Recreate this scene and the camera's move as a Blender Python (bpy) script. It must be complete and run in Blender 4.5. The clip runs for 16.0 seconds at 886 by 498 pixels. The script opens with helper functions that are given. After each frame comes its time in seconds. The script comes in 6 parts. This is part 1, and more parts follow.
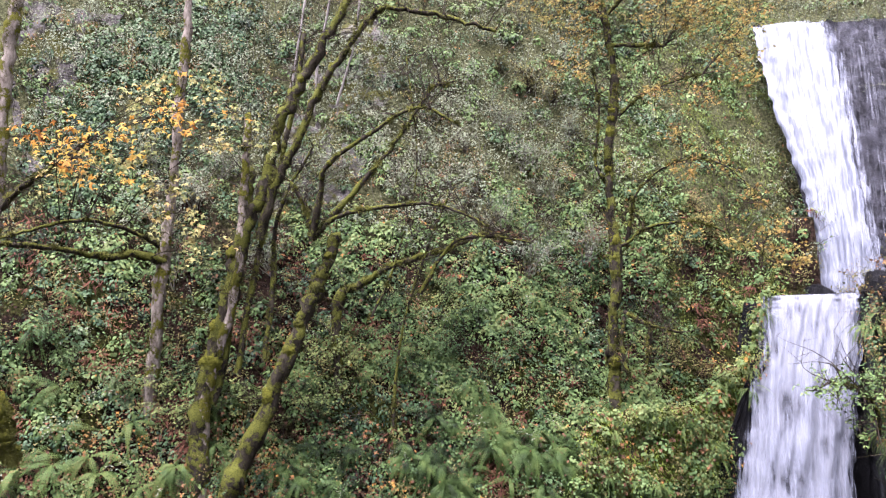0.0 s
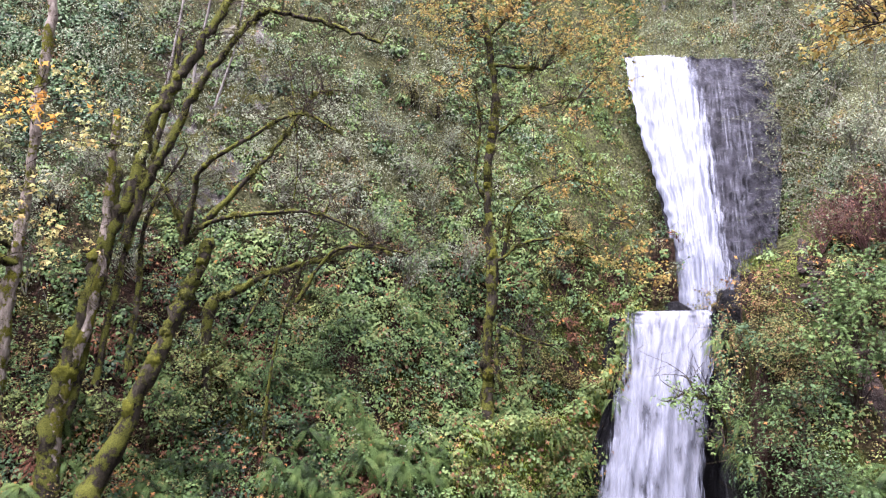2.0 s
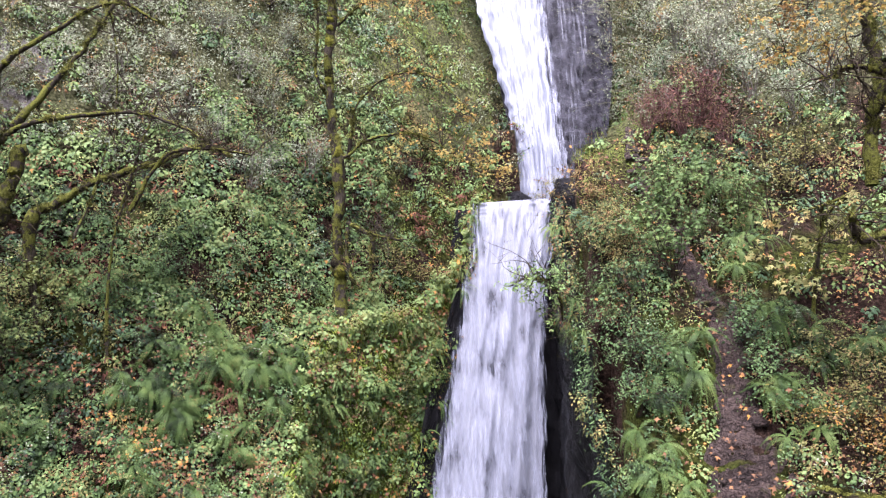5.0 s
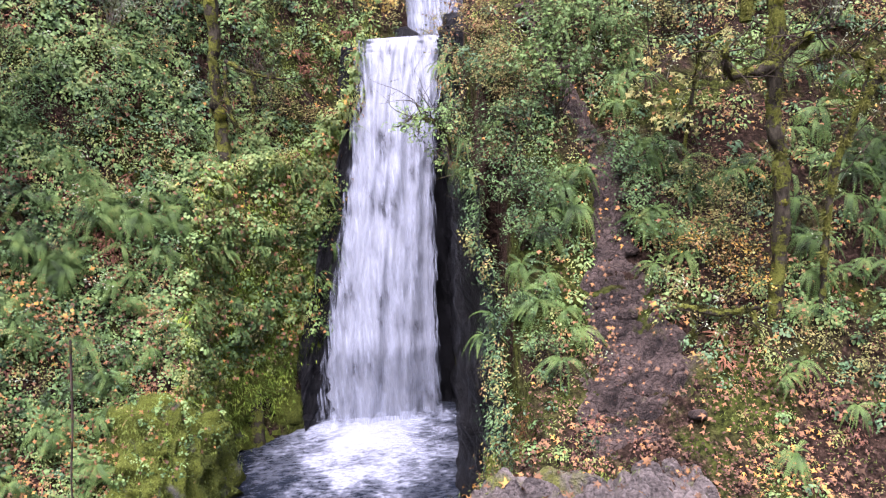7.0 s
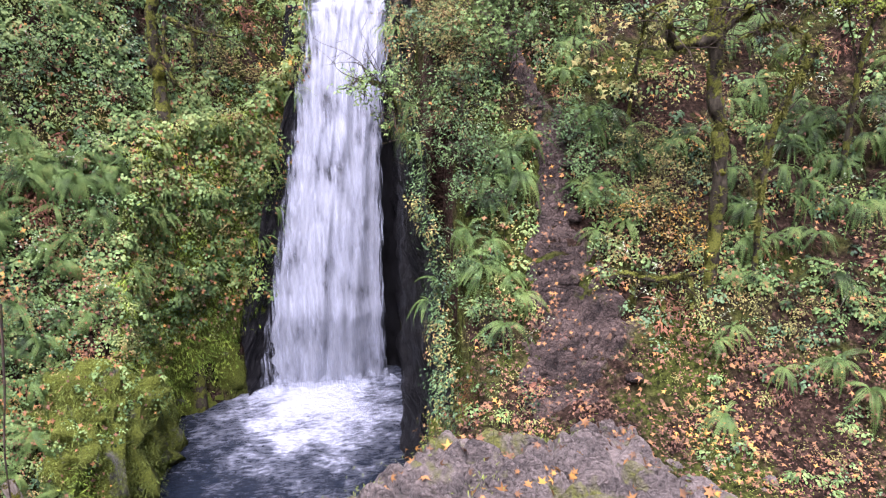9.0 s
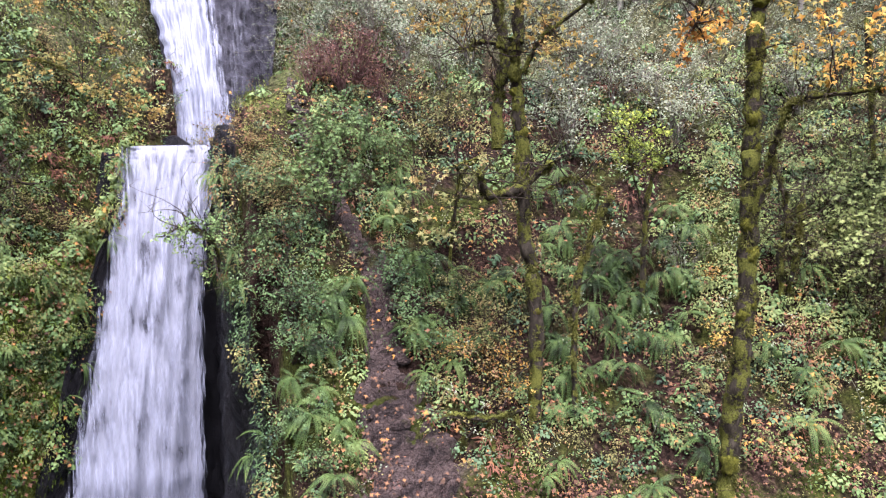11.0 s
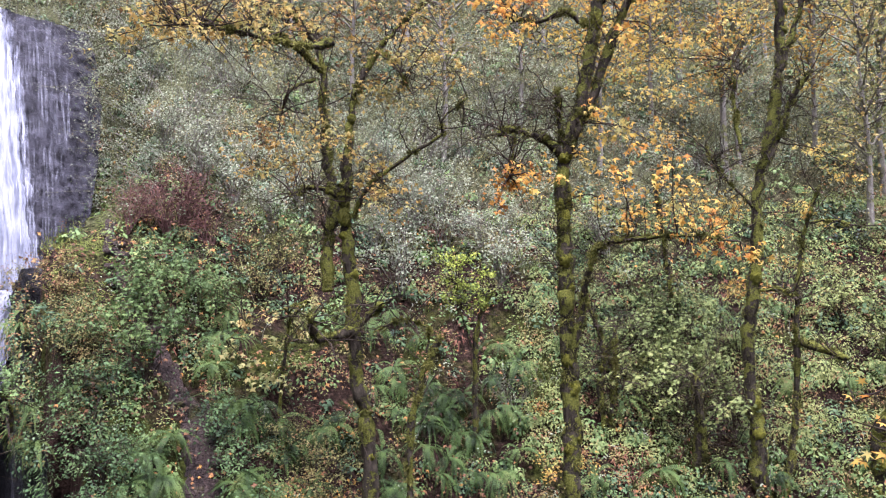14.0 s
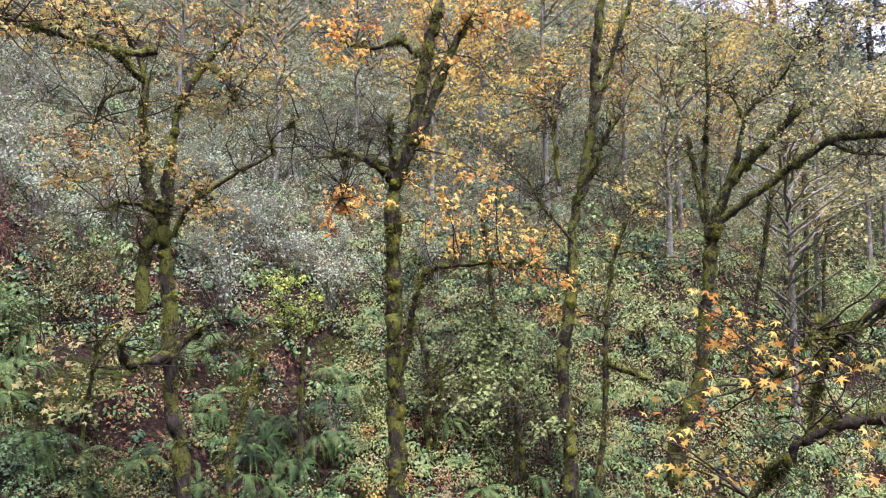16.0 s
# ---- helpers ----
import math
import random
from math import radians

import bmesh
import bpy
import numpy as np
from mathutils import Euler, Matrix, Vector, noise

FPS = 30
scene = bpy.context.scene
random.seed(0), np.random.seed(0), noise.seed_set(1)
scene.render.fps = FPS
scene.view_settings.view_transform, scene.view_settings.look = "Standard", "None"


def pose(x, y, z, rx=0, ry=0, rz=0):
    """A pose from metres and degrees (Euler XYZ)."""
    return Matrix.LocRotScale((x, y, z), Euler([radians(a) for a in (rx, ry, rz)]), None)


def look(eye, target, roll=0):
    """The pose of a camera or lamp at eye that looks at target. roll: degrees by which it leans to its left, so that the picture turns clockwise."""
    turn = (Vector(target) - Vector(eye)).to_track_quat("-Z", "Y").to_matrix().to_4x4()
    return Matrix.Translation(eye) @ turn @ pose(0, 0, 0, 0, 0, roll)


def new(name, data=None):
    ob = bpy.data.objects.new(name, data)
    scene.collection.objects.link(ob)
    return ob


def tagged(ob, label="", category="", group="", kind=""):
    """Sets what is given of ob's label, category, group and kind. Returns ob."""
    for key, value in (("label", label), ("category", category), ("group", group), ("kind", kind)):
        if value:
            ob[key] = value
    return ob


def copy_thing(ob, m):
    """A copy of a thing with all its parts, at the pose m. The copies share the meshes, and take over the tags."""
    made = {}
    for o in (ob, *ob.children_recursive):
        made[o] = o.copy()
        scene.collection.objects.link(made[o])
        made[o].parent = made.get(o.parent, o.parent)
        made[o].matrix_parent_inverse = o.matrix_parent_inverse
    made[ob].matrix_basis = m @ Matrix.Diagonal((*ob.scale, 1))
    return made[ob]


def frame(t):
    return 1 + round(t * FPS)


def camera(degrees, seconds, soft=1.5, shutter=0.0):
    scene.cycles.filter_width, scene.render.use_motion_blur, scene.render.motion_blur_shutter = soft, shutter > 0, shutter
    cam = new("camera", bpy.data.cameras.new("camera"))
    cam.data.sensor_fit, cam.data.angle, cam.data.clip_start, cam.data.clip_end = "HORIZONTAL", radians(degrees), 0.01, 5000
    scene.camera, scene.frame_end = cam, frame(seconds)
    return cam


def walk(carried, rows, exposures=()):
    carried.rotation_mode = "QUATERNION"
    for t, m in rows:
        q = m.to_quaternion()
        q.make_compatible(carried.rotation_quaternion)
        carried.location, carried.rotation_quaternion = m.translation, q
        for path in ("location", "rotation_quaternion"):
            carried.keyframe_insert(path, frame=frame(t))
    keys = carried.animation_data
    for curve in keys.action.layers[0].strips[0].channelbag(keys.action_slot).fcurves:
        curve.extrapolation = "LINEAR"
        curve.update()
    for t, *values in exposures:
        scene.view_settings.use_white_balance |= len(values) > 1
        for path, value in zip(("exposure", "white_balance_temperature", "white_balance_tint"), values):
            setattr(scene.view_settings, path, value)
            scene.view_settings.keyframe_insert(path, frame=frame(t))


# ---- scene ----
# camera: held by someone who turns on the spot, about 0.45 m in front of the spine
EYE_Z = 13.0
ARM = 0.45
cam = camera(62.5, 16.0, soft=1.2)
TURNS = [
    (0.0, -23.25, 4.43, 0.19),
    (0.5, -21.12, 4.69, 0.50),
    (1.0, -18.89, 4.89, 0.81),
    (1.5, -16.56, 5.06, 0.97),
    (2.0, -13.97, 5.41, 1.09),
    (2.5, -11.28, 5.73, 0.82),
    (3.0, -8.83, 5.78, 0.58),
    (3.2, -7.90, 5.80, 0.53),
    (5.3, -1.01, -4.42, -2.18),
    (5.5, 0.17, -5.43, -2.26),
    (6.0, 3.67, -8.60, -2.06),
    (6.5, 4.99, -12.11, -2.08),
    (7.0, 5.72, -15.44, -2.06),
    (7.5, 6.07, -17.97, -1.83),
    (8.0, 6.51, -19.27, -1.52),
    (8.2, 6.75, -19.74, -1.41),
    (10.3, 19.32, -11.15, 1.15),
    (10.5, 20.72, -9.81, 1.04),
    (11.0, 23.30, -6.87, 0.76),
    (11.5, 25.30, -4.61, 0.30),
    (12.0, 27.09, -2.65, 0.11),
    (12.5, 27.85, -0.92, -0.16),
    (13.0, 29.14, 0.93, -0.15),
    (13.5, 32.06, 2.98, -0.11),
    (14.0, 35.98, 4.31, -0.02),
    (14.5, 40.11, 4.98, -0.06),
    (15.0, 43.67, 5.46, -0.12),
    (15.5, 46.57, 5.85, 0.06),
    (16.0, 48.97, 6.18, 0.13),
]


def heading(yaw, pitch, roll):
    a, e = radians(yaw), radians(pitch)
    eye = Vector((ARM * math.sin(a), ARM * math.cos(a) - ARM, EYE_Z))
    way = Vector((math.sin(a) * math.cos(e), math.cos(a) * math.cos(e), math.sin(e)))
    return look(eye, eye + way * 10, roll)


walk(cam, [(t, heading(y, p, r)) for t, y, p, r in TURNS], [(0.0, 3.6, 6050, 31), (8.0, 3.7, 6050, 31), (12.5, 3.52, 5900, 32), (16.0, 3.5, 5750, 35)])

# ---- light: a bright overcast sky ----
world = bpy.data.worlds.new("world")
scene.world = world
world.use_nodes = True
wn = world.node_tree
sky = wn.nodes.new("ShaderNodeTexSky")
sky.sky_type, sky.sun_disc = "NISHITA", False
sky.sun_elevation, sky.sun_rotation, sky.dust_density = radians(71), radians(192), 4.0
cloud_mix = wn.nodes.new("ShaderNodeMix")
cloud_mix.data_type = "RGBA"
cloud_mix.inputs[0].default_value = 0.75
cloud_mix.inputs[7].default_value = (6.0, 6.1, 6.3, 1)
wn.links.new(sky.outputs[0], cloud_mix.inputs[6])
wn.links.new(cloud_mix.outputs[2], wn.nodes["Background"].inputs[0])
wn.nodes["Background"].inputs[1].default_value = 0.031
sun = new("sun", bpy.data.lights.new("sun", "SUN"))
sun.data.energy, sun.data.angle, sun.data.color = 1.85, radians(46), (1.0, 0.985, 0.96)
sun.matrix_world = look((0, 0, 60), (5, 20, 0))


# ---- helpers ----
RNG = np.random.default_rng(7)


def spot(az, el, d):
    """The place at a bearing and elevation (degrees) from the viewpoint, d metres off on the level."""
    a = radians(az)
    return Vector(((d + ARM) * math.sin(a), (d + ARM) * math.cos(a) - ARM, EYE_Z + d * math.tan(radians(el))))


def smooth(a, b, t):
    t = np.clip((t - a) / (b - a), 0, 1)
    return t * t * (3 - 2 * t)


def wobble(x, y, s, seed=0.0):
    """Cheap smooth noise of about -1..1 at wavelength s."""
    k = 6.283 / s
    return (np.sin(k * x + 1.7 * np.sin(k * 0.61 * y + seed)) + np.sin(k * 0.83 * y + 1.3 * np.sin(k * 0.71 * x + 2.1 + seed)) + np.sin(k * 0.57 * (x + y) + seed * 1.7)) / 3


def ground_height(x, y):
    """The lie of the land: left bank, right bank, creek bed and falls' ledges."""
    x, y = np.asarray(x, float), np.asarray(y, float)
    left = 2.2 * ((x + 6) * -0.55 + (y - 17) * 0.83) + 0.5 * wobble(x, y, 5) + 0.25 * wobble(x, y, 2.1, 3)
    left = np.where(left > 30, 30 + (left - 30) * 0.35, left)
    left = np.minimum(left, 60 + 0.05 * left)
    left = np.maximum(left, -0.8)
    s = 0.15 * x + 0.99 * y - 12 + 0.35 * np.maximum(0, x - 12)
    right = 6 + s + 0.4 * wobble(x, y, 6, 1) + 0.2 * wobble(x, y, 2.3, 5)
    right = 5.2 + np.log1p(np.exp(np.clip((right - 5.2) * 1.2, -40, 40))) / 1.2
    right = np.minimum(right, 62 + 0.1 * right)
    xr = np.interp(y, [4, 9, 11, 12, 16, 19, 20.3, 21.6, 24, 30, 34, 60], [-1.0, 0.4, 1.9, 2.75, 2.95, 2.55, 2.8, 4.2, 5.0, 5.6, 5.8, 5.8])
    xl = np.interp(y, [4, 16, 19.4, 22.7, 24.4, 27, 28, 31, 33.5, 35], [-8.0, -6.6, -5.6, -5.4, -2.3, 0.0, 1.9, 2.1, 0.7, 0.0])
    bed = np.where((y < 26.9) & (x < 3.0), -0.8, 13.0)
    bed = np.where(y > 28.8, 13.0 + (y - 28.8) * 2.4, bed)
    bed = np.minimum(bed, 24.6 + np.maximum(0, y - 34.5) * 1.1)
    bed = np.where(y < 4, -0.8, bed)
    left = np.where((x > -1.5) & (y > 27.3), np.maximum(left, 13 + np.minimum((y - 27.6) * 3.0, 3.2) * smooth(-1.5, 0.5, x)), left)
    right = np.where(y > 21.6, np.minimum(bed, 40) + (right - np.minimum(bed, 40)) * smooth(0, 1.8, x - xr), right)
    z = np.where(x < xl, left, np.where(x > xr, right, np.minimum(bed, 40)))
    r = np.hypot(x, y)
    knoll = np.where(y > 0, 11.3 - 1.5 * np.maximum(0, r - 0.9), 11.3 - (1.5 - 0.8 * smooth(0, 8, -y)) * np.maximum(0, np.abs(x) - 0.9 - 2.5 * smooth(0, 8, -y)))
    z = np.maximum(z, np.where(np.abs(x) < 20, knoll, -5))
    back = np.where(y < -12, np.clip((-y - 12) * 0.6, 0, 30), -5.0)
    return np.maximum(z, back)



def foot(az, el):
    """How far off, on the level, the ground lies in that direction."""
    for d in np.arange(7, 140, 0.1):
        p = spot(az, el, d)
        if ground_height(p.x, p.y) >= p.z:
            return float(d)
    return 140.0


def thing(name, place, label, category, group=""):
    ob = new(name)
    ob.location = place
    ob.empty_display_size = 0.2
    return tagged(ob, label, category, group)


def fast_mesh(name, verts, sizes, loops, material, flat=False):
    """A mesh out of arrays: places, corners of each face, corner indices."""
    me = bpy.data.meshes.new(name)
    verts = np.asarray(verts, np.float32)
    sizes, loops = np.asarray(sizes, np.int32), np.asarray(loops, np.int32)
    me.vertices.add(len(verts))
    me.vertices.foreach_set("co", verts.ravel())
    me.loops.add(len(loops))
    me.loops.foreach_set("vertex_index", loops)
    me.polygons.add(len(sizes))
    me.polygons.foreach_set("loop_start", np.concatenate([[0], np.cumsum(sizes)[:-1]]).astype(np.int32))
    if not flat:
        me.polygons.foreach_set("use_smooth", np.ones(len(sizes), bool))
    me.update(calc_edges=True)
    if material:
        me.materials.append(material)
    return me


def mesh_part(name, me, parent=None, label=""):
    ob = new(name, me)
    ob.parent = parent
    return tagged(ob, label)


class Geo:
    """Gathers quads and polygons for one mesh."""

    def __init__(self):
        self.v, self.s, self.l, self.n = [], [], [], 0

    def add(self, verts, faces):
        verts = np.asarray(verts, float).reshape(-1, 3)
        faces = np.asarray(faces, int)
        self.v.append(verts)
        self.s.append(np.full(len(faces), faces.shape[1]))
        self.l.append((faces + self.n).ravel())
        self.n += len(verts)

    def mesh(self, name, material, origin=(0, 0, 0), flat=False):
        if not self.v:
            return bpy.data.meshes.new(name)
        return fast_mesh(name, np.concatenate(self.v) - np.array(origin), np.concatenate(self.s), np.concatenate(self.l), material, flat)


def grid_faces(rows, cols, wrap=False):
    i = np.arange(rows * cols).reshape(rows, cols)
    if wrap:
        i = np.concatenate([i, i[:, :1]], 1)
    return np.stack([i[:-1, :-1], i[:-1, 1:], i[1:, 1:], i[1:, :-1]], -1).reshape(-1, 4)


def curve_through(pts, per=5):
    """Catmull-Rom curve through points."""
    p = np.array([tuple(q) for q in pts], float)
    if len(p) < 3:
        return p[0] + (p[-1] - p[0]) * np.linspace(0, 1, per + 1)[:, None]
    e = np.concatenate([[2 * p[0] - p[1]], p, [2 * p[-1] - p[-2]]])
    out = []
    for i in range(1, len(e) - 2):
        for t in np.arange(per) / per:
            a, b, c, d = e[i - 1], e[i], e[i + 1], e[i + 2]
            out.append(0.5 * (2 * b + (c - a) * t + (2 * a - 5 * b + 4 * c - d) * t * t + (3 * b - a - 3 * c + d) * t ** 3))
    out.append(p[-1])
    return np.array(out)


def tube(geo, line, r0, r1, sides=8, knots=0.0, kink=0.0):
    """A tapered, uneven limb along a curve."""
    p = np.array(line, float)
    n = len(p)
    if kink:
        p[1:-1] += RNG.normal(0, kink, (n - 2, 3))
    tan = np.gradient(p, axis=0)
    tan /= np.linalg.norm(tan, axis=1)[:, None] + 1e-9
    ref = np.array([0.31, 0.95, 0.1]) if abs(tan[0][2]) > 0.6 else np.array([0.1, 0.2, 0.97])
    u = np.cross(tan, ref)
    u /= np.linalg.norm(u, axis=1)[:, None] + 1e-9
    w = np.cross(tan, u)
    a = np.arange(sides) / sides * 2 * math.pi
    r = r0 + (r1 - r0) * np.linspace(0, 1, n) ** 0.8
    if knots:
        lumps = np.interp(np.arange(n), np.arange(0, n + 3, 3), RNG.normal(0, 1, len(np.arange(0, n + 3, 3))).clip(-0.8, 2.2))
        r = r * (1 + knots * 0.5 * RNG.normal(0, 1, n).clip(-1.2, 2) + knots * 1.4 * lumps)
    rr = r[:, None] * (1 + (knots * 0.6 + 0.02) * RNG.normal(0, 1, (n, sides)))
    v = p[:, None, :] + rr[:, :, None] * (np.cos(a)[None, :, None] * u[:, None, :] + np.sin(a)[None, :, None] * w[:, None, :])
    geo.add(v.reshape(-1, 3), grid_faces(n, sides, True))
    tip = p[-1] + tan[-1] * r[-1]
    base = geo.n - sides
    geo.add([tip], np.zeros((0, 3), int))
    k = geo.n - 1
    ring = [(base + i, base + (i + 1) % sides, k) for i in range(sides)]
    geo.s.append(np.full(sides, 3))
    geo.l.append(np.array(ring).ravel())


OVAL = np.array([(0, -0.5, 0), (0.27, -0.08, 0.07), (0, 0.5, -0.05), (-0.27, -0.08, 0.07)])
BLADE = np.array([(-0.09, 0, 0), (0.09, 0, 0), (0.03, 1, 0.2), (-0.07, 0.6, 0.05)])
MAPLE = np.array([(0, -0.45, 0), (0.1, -0.2, 0.03), (0.4, -0.32, -0.06), (0.18, -0.05, 0.03), (0.5, 0.18, -0.05), (0.12, 0.13, 0.04), (0, 0.55, -0.07),
                  (-0.12, 0.13, 0.04), (-0.5, 0.18, -0.05), (-0.18, -0.05, 0.03), (-0.4, -0.32, -0.06), (-0.1, -0.2, 0.03)])

STAR = np.array([(0, -0.45, 0), (0.16, -0.12, 0.03), (0.48, 0.12, -0.06), (0.13, 0.14, 0.04), (0, 0.55, -0.07), (-0.13, 0.14, 0.04), (-0.48, 0.12, -0.06), (-0.16, -0.12, 0.03)])
BROAD = np.array([(0, -0.5, 0), (0.3, -0.25, 0.08), (0.33, 0.1, 0.06), (0, 0.5, -0.1), (-0.33, 0.1, 0.06), (-0.3, -0.25, 0.08)])


def unit(v):
    return v / (np.linalg.norm(v, axis=-1, keepdims=True) + 1e-9)


def leaf_mesh(name, pos, nrm, size, material, shape=OVAL, tip=None, curl=0.0):
    """Leaves of one shape at many places, each facing along its normal; tip: the way their tips point."""
    pos, nrm = np.asarray(pos, float), unit(np.asarray(nrm, float))
    n, k = len(pos), len(shape)
    t = RNG.normal(0, 1, (n, 3)) if tip is None else np.asarray(tip, float) + RNG.normal(0, 0.25, (n, 3))
    t = unit(t - nrm * (t * nrm).sum(1, keepdims=True))
    b = np.cross(t, nrm)
    size = np.broadcast_to(size, (n,))
    lean = 1 + curl * RNG.normal(0, 1, (n, 1))
    sh = shape[None] * np.ones((n, 1, 1))
    sh[:, :, 2] *= lean * (2.0 if curl else 1.0)
    v = pos[:, None] + size[:, None, None] * (sh[:, :, 0:1] * b[:, None] + sh[:, :, 1:2] * t[:, None] + sh[:, :, 2:3] * nrm[:, None])
    return fast_mesh(name, v.reshape(-1, 3), np.full(n, k), np.arange(n * k), material, flat=True)


# ---- materials ----
def graph(name):
    m = bpy.data.materials.new(name)
    m.use_nodes = True
    nt = m.node_tree
    nt.nodes.clear()
    out = nt.nodes.new("ShaderNodeOutputMaterial")

    def node(kind, link=None, **vals):
        nd = nt.nodes.new(kind)
        for key, val in vals.items():
            sock = nd.inputs[int(key[1:])] if key[0] == "i" and key[1:].isdigit() else nd.inputs[key.replace("_", " ")]
            if hasattr(val, "is_output"):
                nt.links.new(val, sock)
            else:
                sock.default_value = val
        return nd

    return m, nt, out, node


def ramp(nt, fac, stops):
    nd = nt.nodes.new("ShaderNodeValToRGB")
    el = nd.color_ramp.elements
    while len(el) < len(stops):
        el.new(0.5)
    for e, (p, c) in zip(el, stops):
        e.position, e.color = p, (*c, 1) if len(c) == 3 else c
    nt.links.new(fac, nd.inputs[0])
    return nd.outputs[0]


def noise_tex(nt, node, scale, detail=4.0, rough=0.55, coord=None, stretch=None, kind="ShaderNodeTexNoise"):
    src = coord
    if src is None:
        src = node("ShaderNodeNewGeometry").outputs["Position"]
    if stretch:
        mp = node("ShaderNodeMapping", Vector=src)
        mp.inputs["Scale"].default_value = stretch
        src = mp.outputs[0]
    nd = node(kind, Vector=src, Scale=scale)
    if kind == "ShaderNodeTexNoise":
        nd.inputs["Detail"].default_value, nd.inputs["Roughness"].default_value = detail, rough
    return nd


def mix(nt, node, fac, a, b):
    nd = nt.nodes.new("ShaderNodeMix")
    nd.data_type = "RGBA"
    for i, val in ((0, fac), (6, a), (7, b)):
        if hasattr(val, "is_output"):
            nt.links.new(val, nd.inputs[i])
        else:
            nd.inputs[i].default_value = val if i == 0 else (*val, 1)
    return nd.outputs[2]


def calc(nt, op, a, b=0.0):
    nd = nt.nodes.new("ShaderNodeMath")
    nd.operation = op
    for i, val in enumerate((a, b)):
        if hasattr(val, "is_output"):
            nt.links.new(val, nd.inputs[i])
        else:
            nd.inputs[i].default_value = val
    return nd.outputs[0]


def leaf_mat(name, colors, rough=0.45, through_light=0.3, patch=0.25, by_object=False):
    """Leaves: each its own tint, with drifts of colour over metres."""
    m, nt, out, node = graph(name)
    rnd = node("ShaderNodeObjectInfo").outputs["Random"] if by_object else node("ShaderNodeNewGeometry").outputs["Random Per Island"]
    drift = noise_tex(nt, node, patch, 2.0).outputs[0]
    drift = calc(nt, "MULTIPLY", calc(nt, "SUBTRACT", drift, 0.5), 1.3)
    near = calc(nt, "MULTIPLY", calc(nt, "SUBTRACT", noise_tex(nt, node, 2.3, 2.0).outputs[0], 0.5), 1.7)
    fac = calc(nt, "ADD", calc(nt, "ADD", calc(nt, "MULTIPLY", rnd, 0.26), 0.36), calc(nt, "ADD", drift, near))
    colors = [tuple(c * k for c in col) for col, k in zip(colors, (0.4, 0.88, 0.97, 0.92, 0.88))]
    n = len(colors)
    col = ramp(nt, fac, [((i + 0.5) / n, c) for i, c in enumerate(colors)])
    vein = noise_tex(nt, node, 30, 2.0).outputs[0]
    col = mix(nt, node, calc(nt, "MULTIPLY", vein, 0.3), col, tuple(c * 0.45 for c in colors[0]))
    b = node("ShaderNodeBsdfPrincipled", Base_Color=col, Roughness=rough + 0.2)
    b.inputs["Specular IOR Level"].default_value = 0.12
    tr = node("ShaderNodeBsdfTranslucent", Color=col)
    ms = node("ShaderNodeMixShader", i0=through_light * 0.7, i1=b.outputs[0], i2=tr.outputs[0])
    nt.links.new(ms.outputs[0], out.inputs[0])
    return m


def bark_mat(name, light, dark, moss, moss_amount):
    """Ridged bark with lichen blotches, and moss in patches, more of it on upper sides."""
    m, nt, out, node = graph(name)
    fine = noise_tex(nt, node, 16, 6, 0.7, stretch=(1, 1, 0.3)).outputs[0]
    plate = noise_tex(nt, node, 5, 4, 0.6, stretch=(1, 1, 0.5)).outputs[0]
    blot = noise_tex(nt, node, 2.6, 6, 0.75).outputs[0]
    both = calc(nt, "ADD", calc(nt, "MULTIPLY", fine, 0.5), calc(nt, "MULTIPLY", plate, 0.5))
    col = ramp(nt, both, [(0.38, dark), (0.5, tuple((a + b) / 2 for a, b in zip(dark, light))), (0.6, light)])
    up = node("ShaderNodeSeparateXYZ", Vector=node("ShaderNodeNewGeometry").outputs["Normal"]).outputs[2]
    fac = calc(nt, "ADD", blot, calc(nt, "MULTIPLY", up, 0.1))
    at = 0.66 - moss_amount * 0.32
    cover = ramp(nt, fac, [(at - 0.02, (0, 0, 0)), (at + 0.025, (1, 1, 1))])
    mosst = noise_tex(nt, node, 34, 4, 0.75).outputs[0]
    mcol = ramp(nt, mosst, [(0.32, tuple(c * 0.25 for c in moss)), (0.5, tuple(c * 0.7 for c in moss)), (0.66, moss)])
    col = mix(nt, node, cover, col, mcol)
    bump = node("ShaderNodeBump", Height=calc(nt, "ADD", both, calc(nt, "MULTIPLY", mosst, cover)), Strength=1.0, Distance=0.05)
    b = node("ShaderNodeBsdfPrincipled", Base_Color=col, Roughness=0.9, Specular_IOR_Level=0.08, Normal=bump.outputs[0])
    nt.links.new(b.outputs[0], out.inputs[0])
    return m


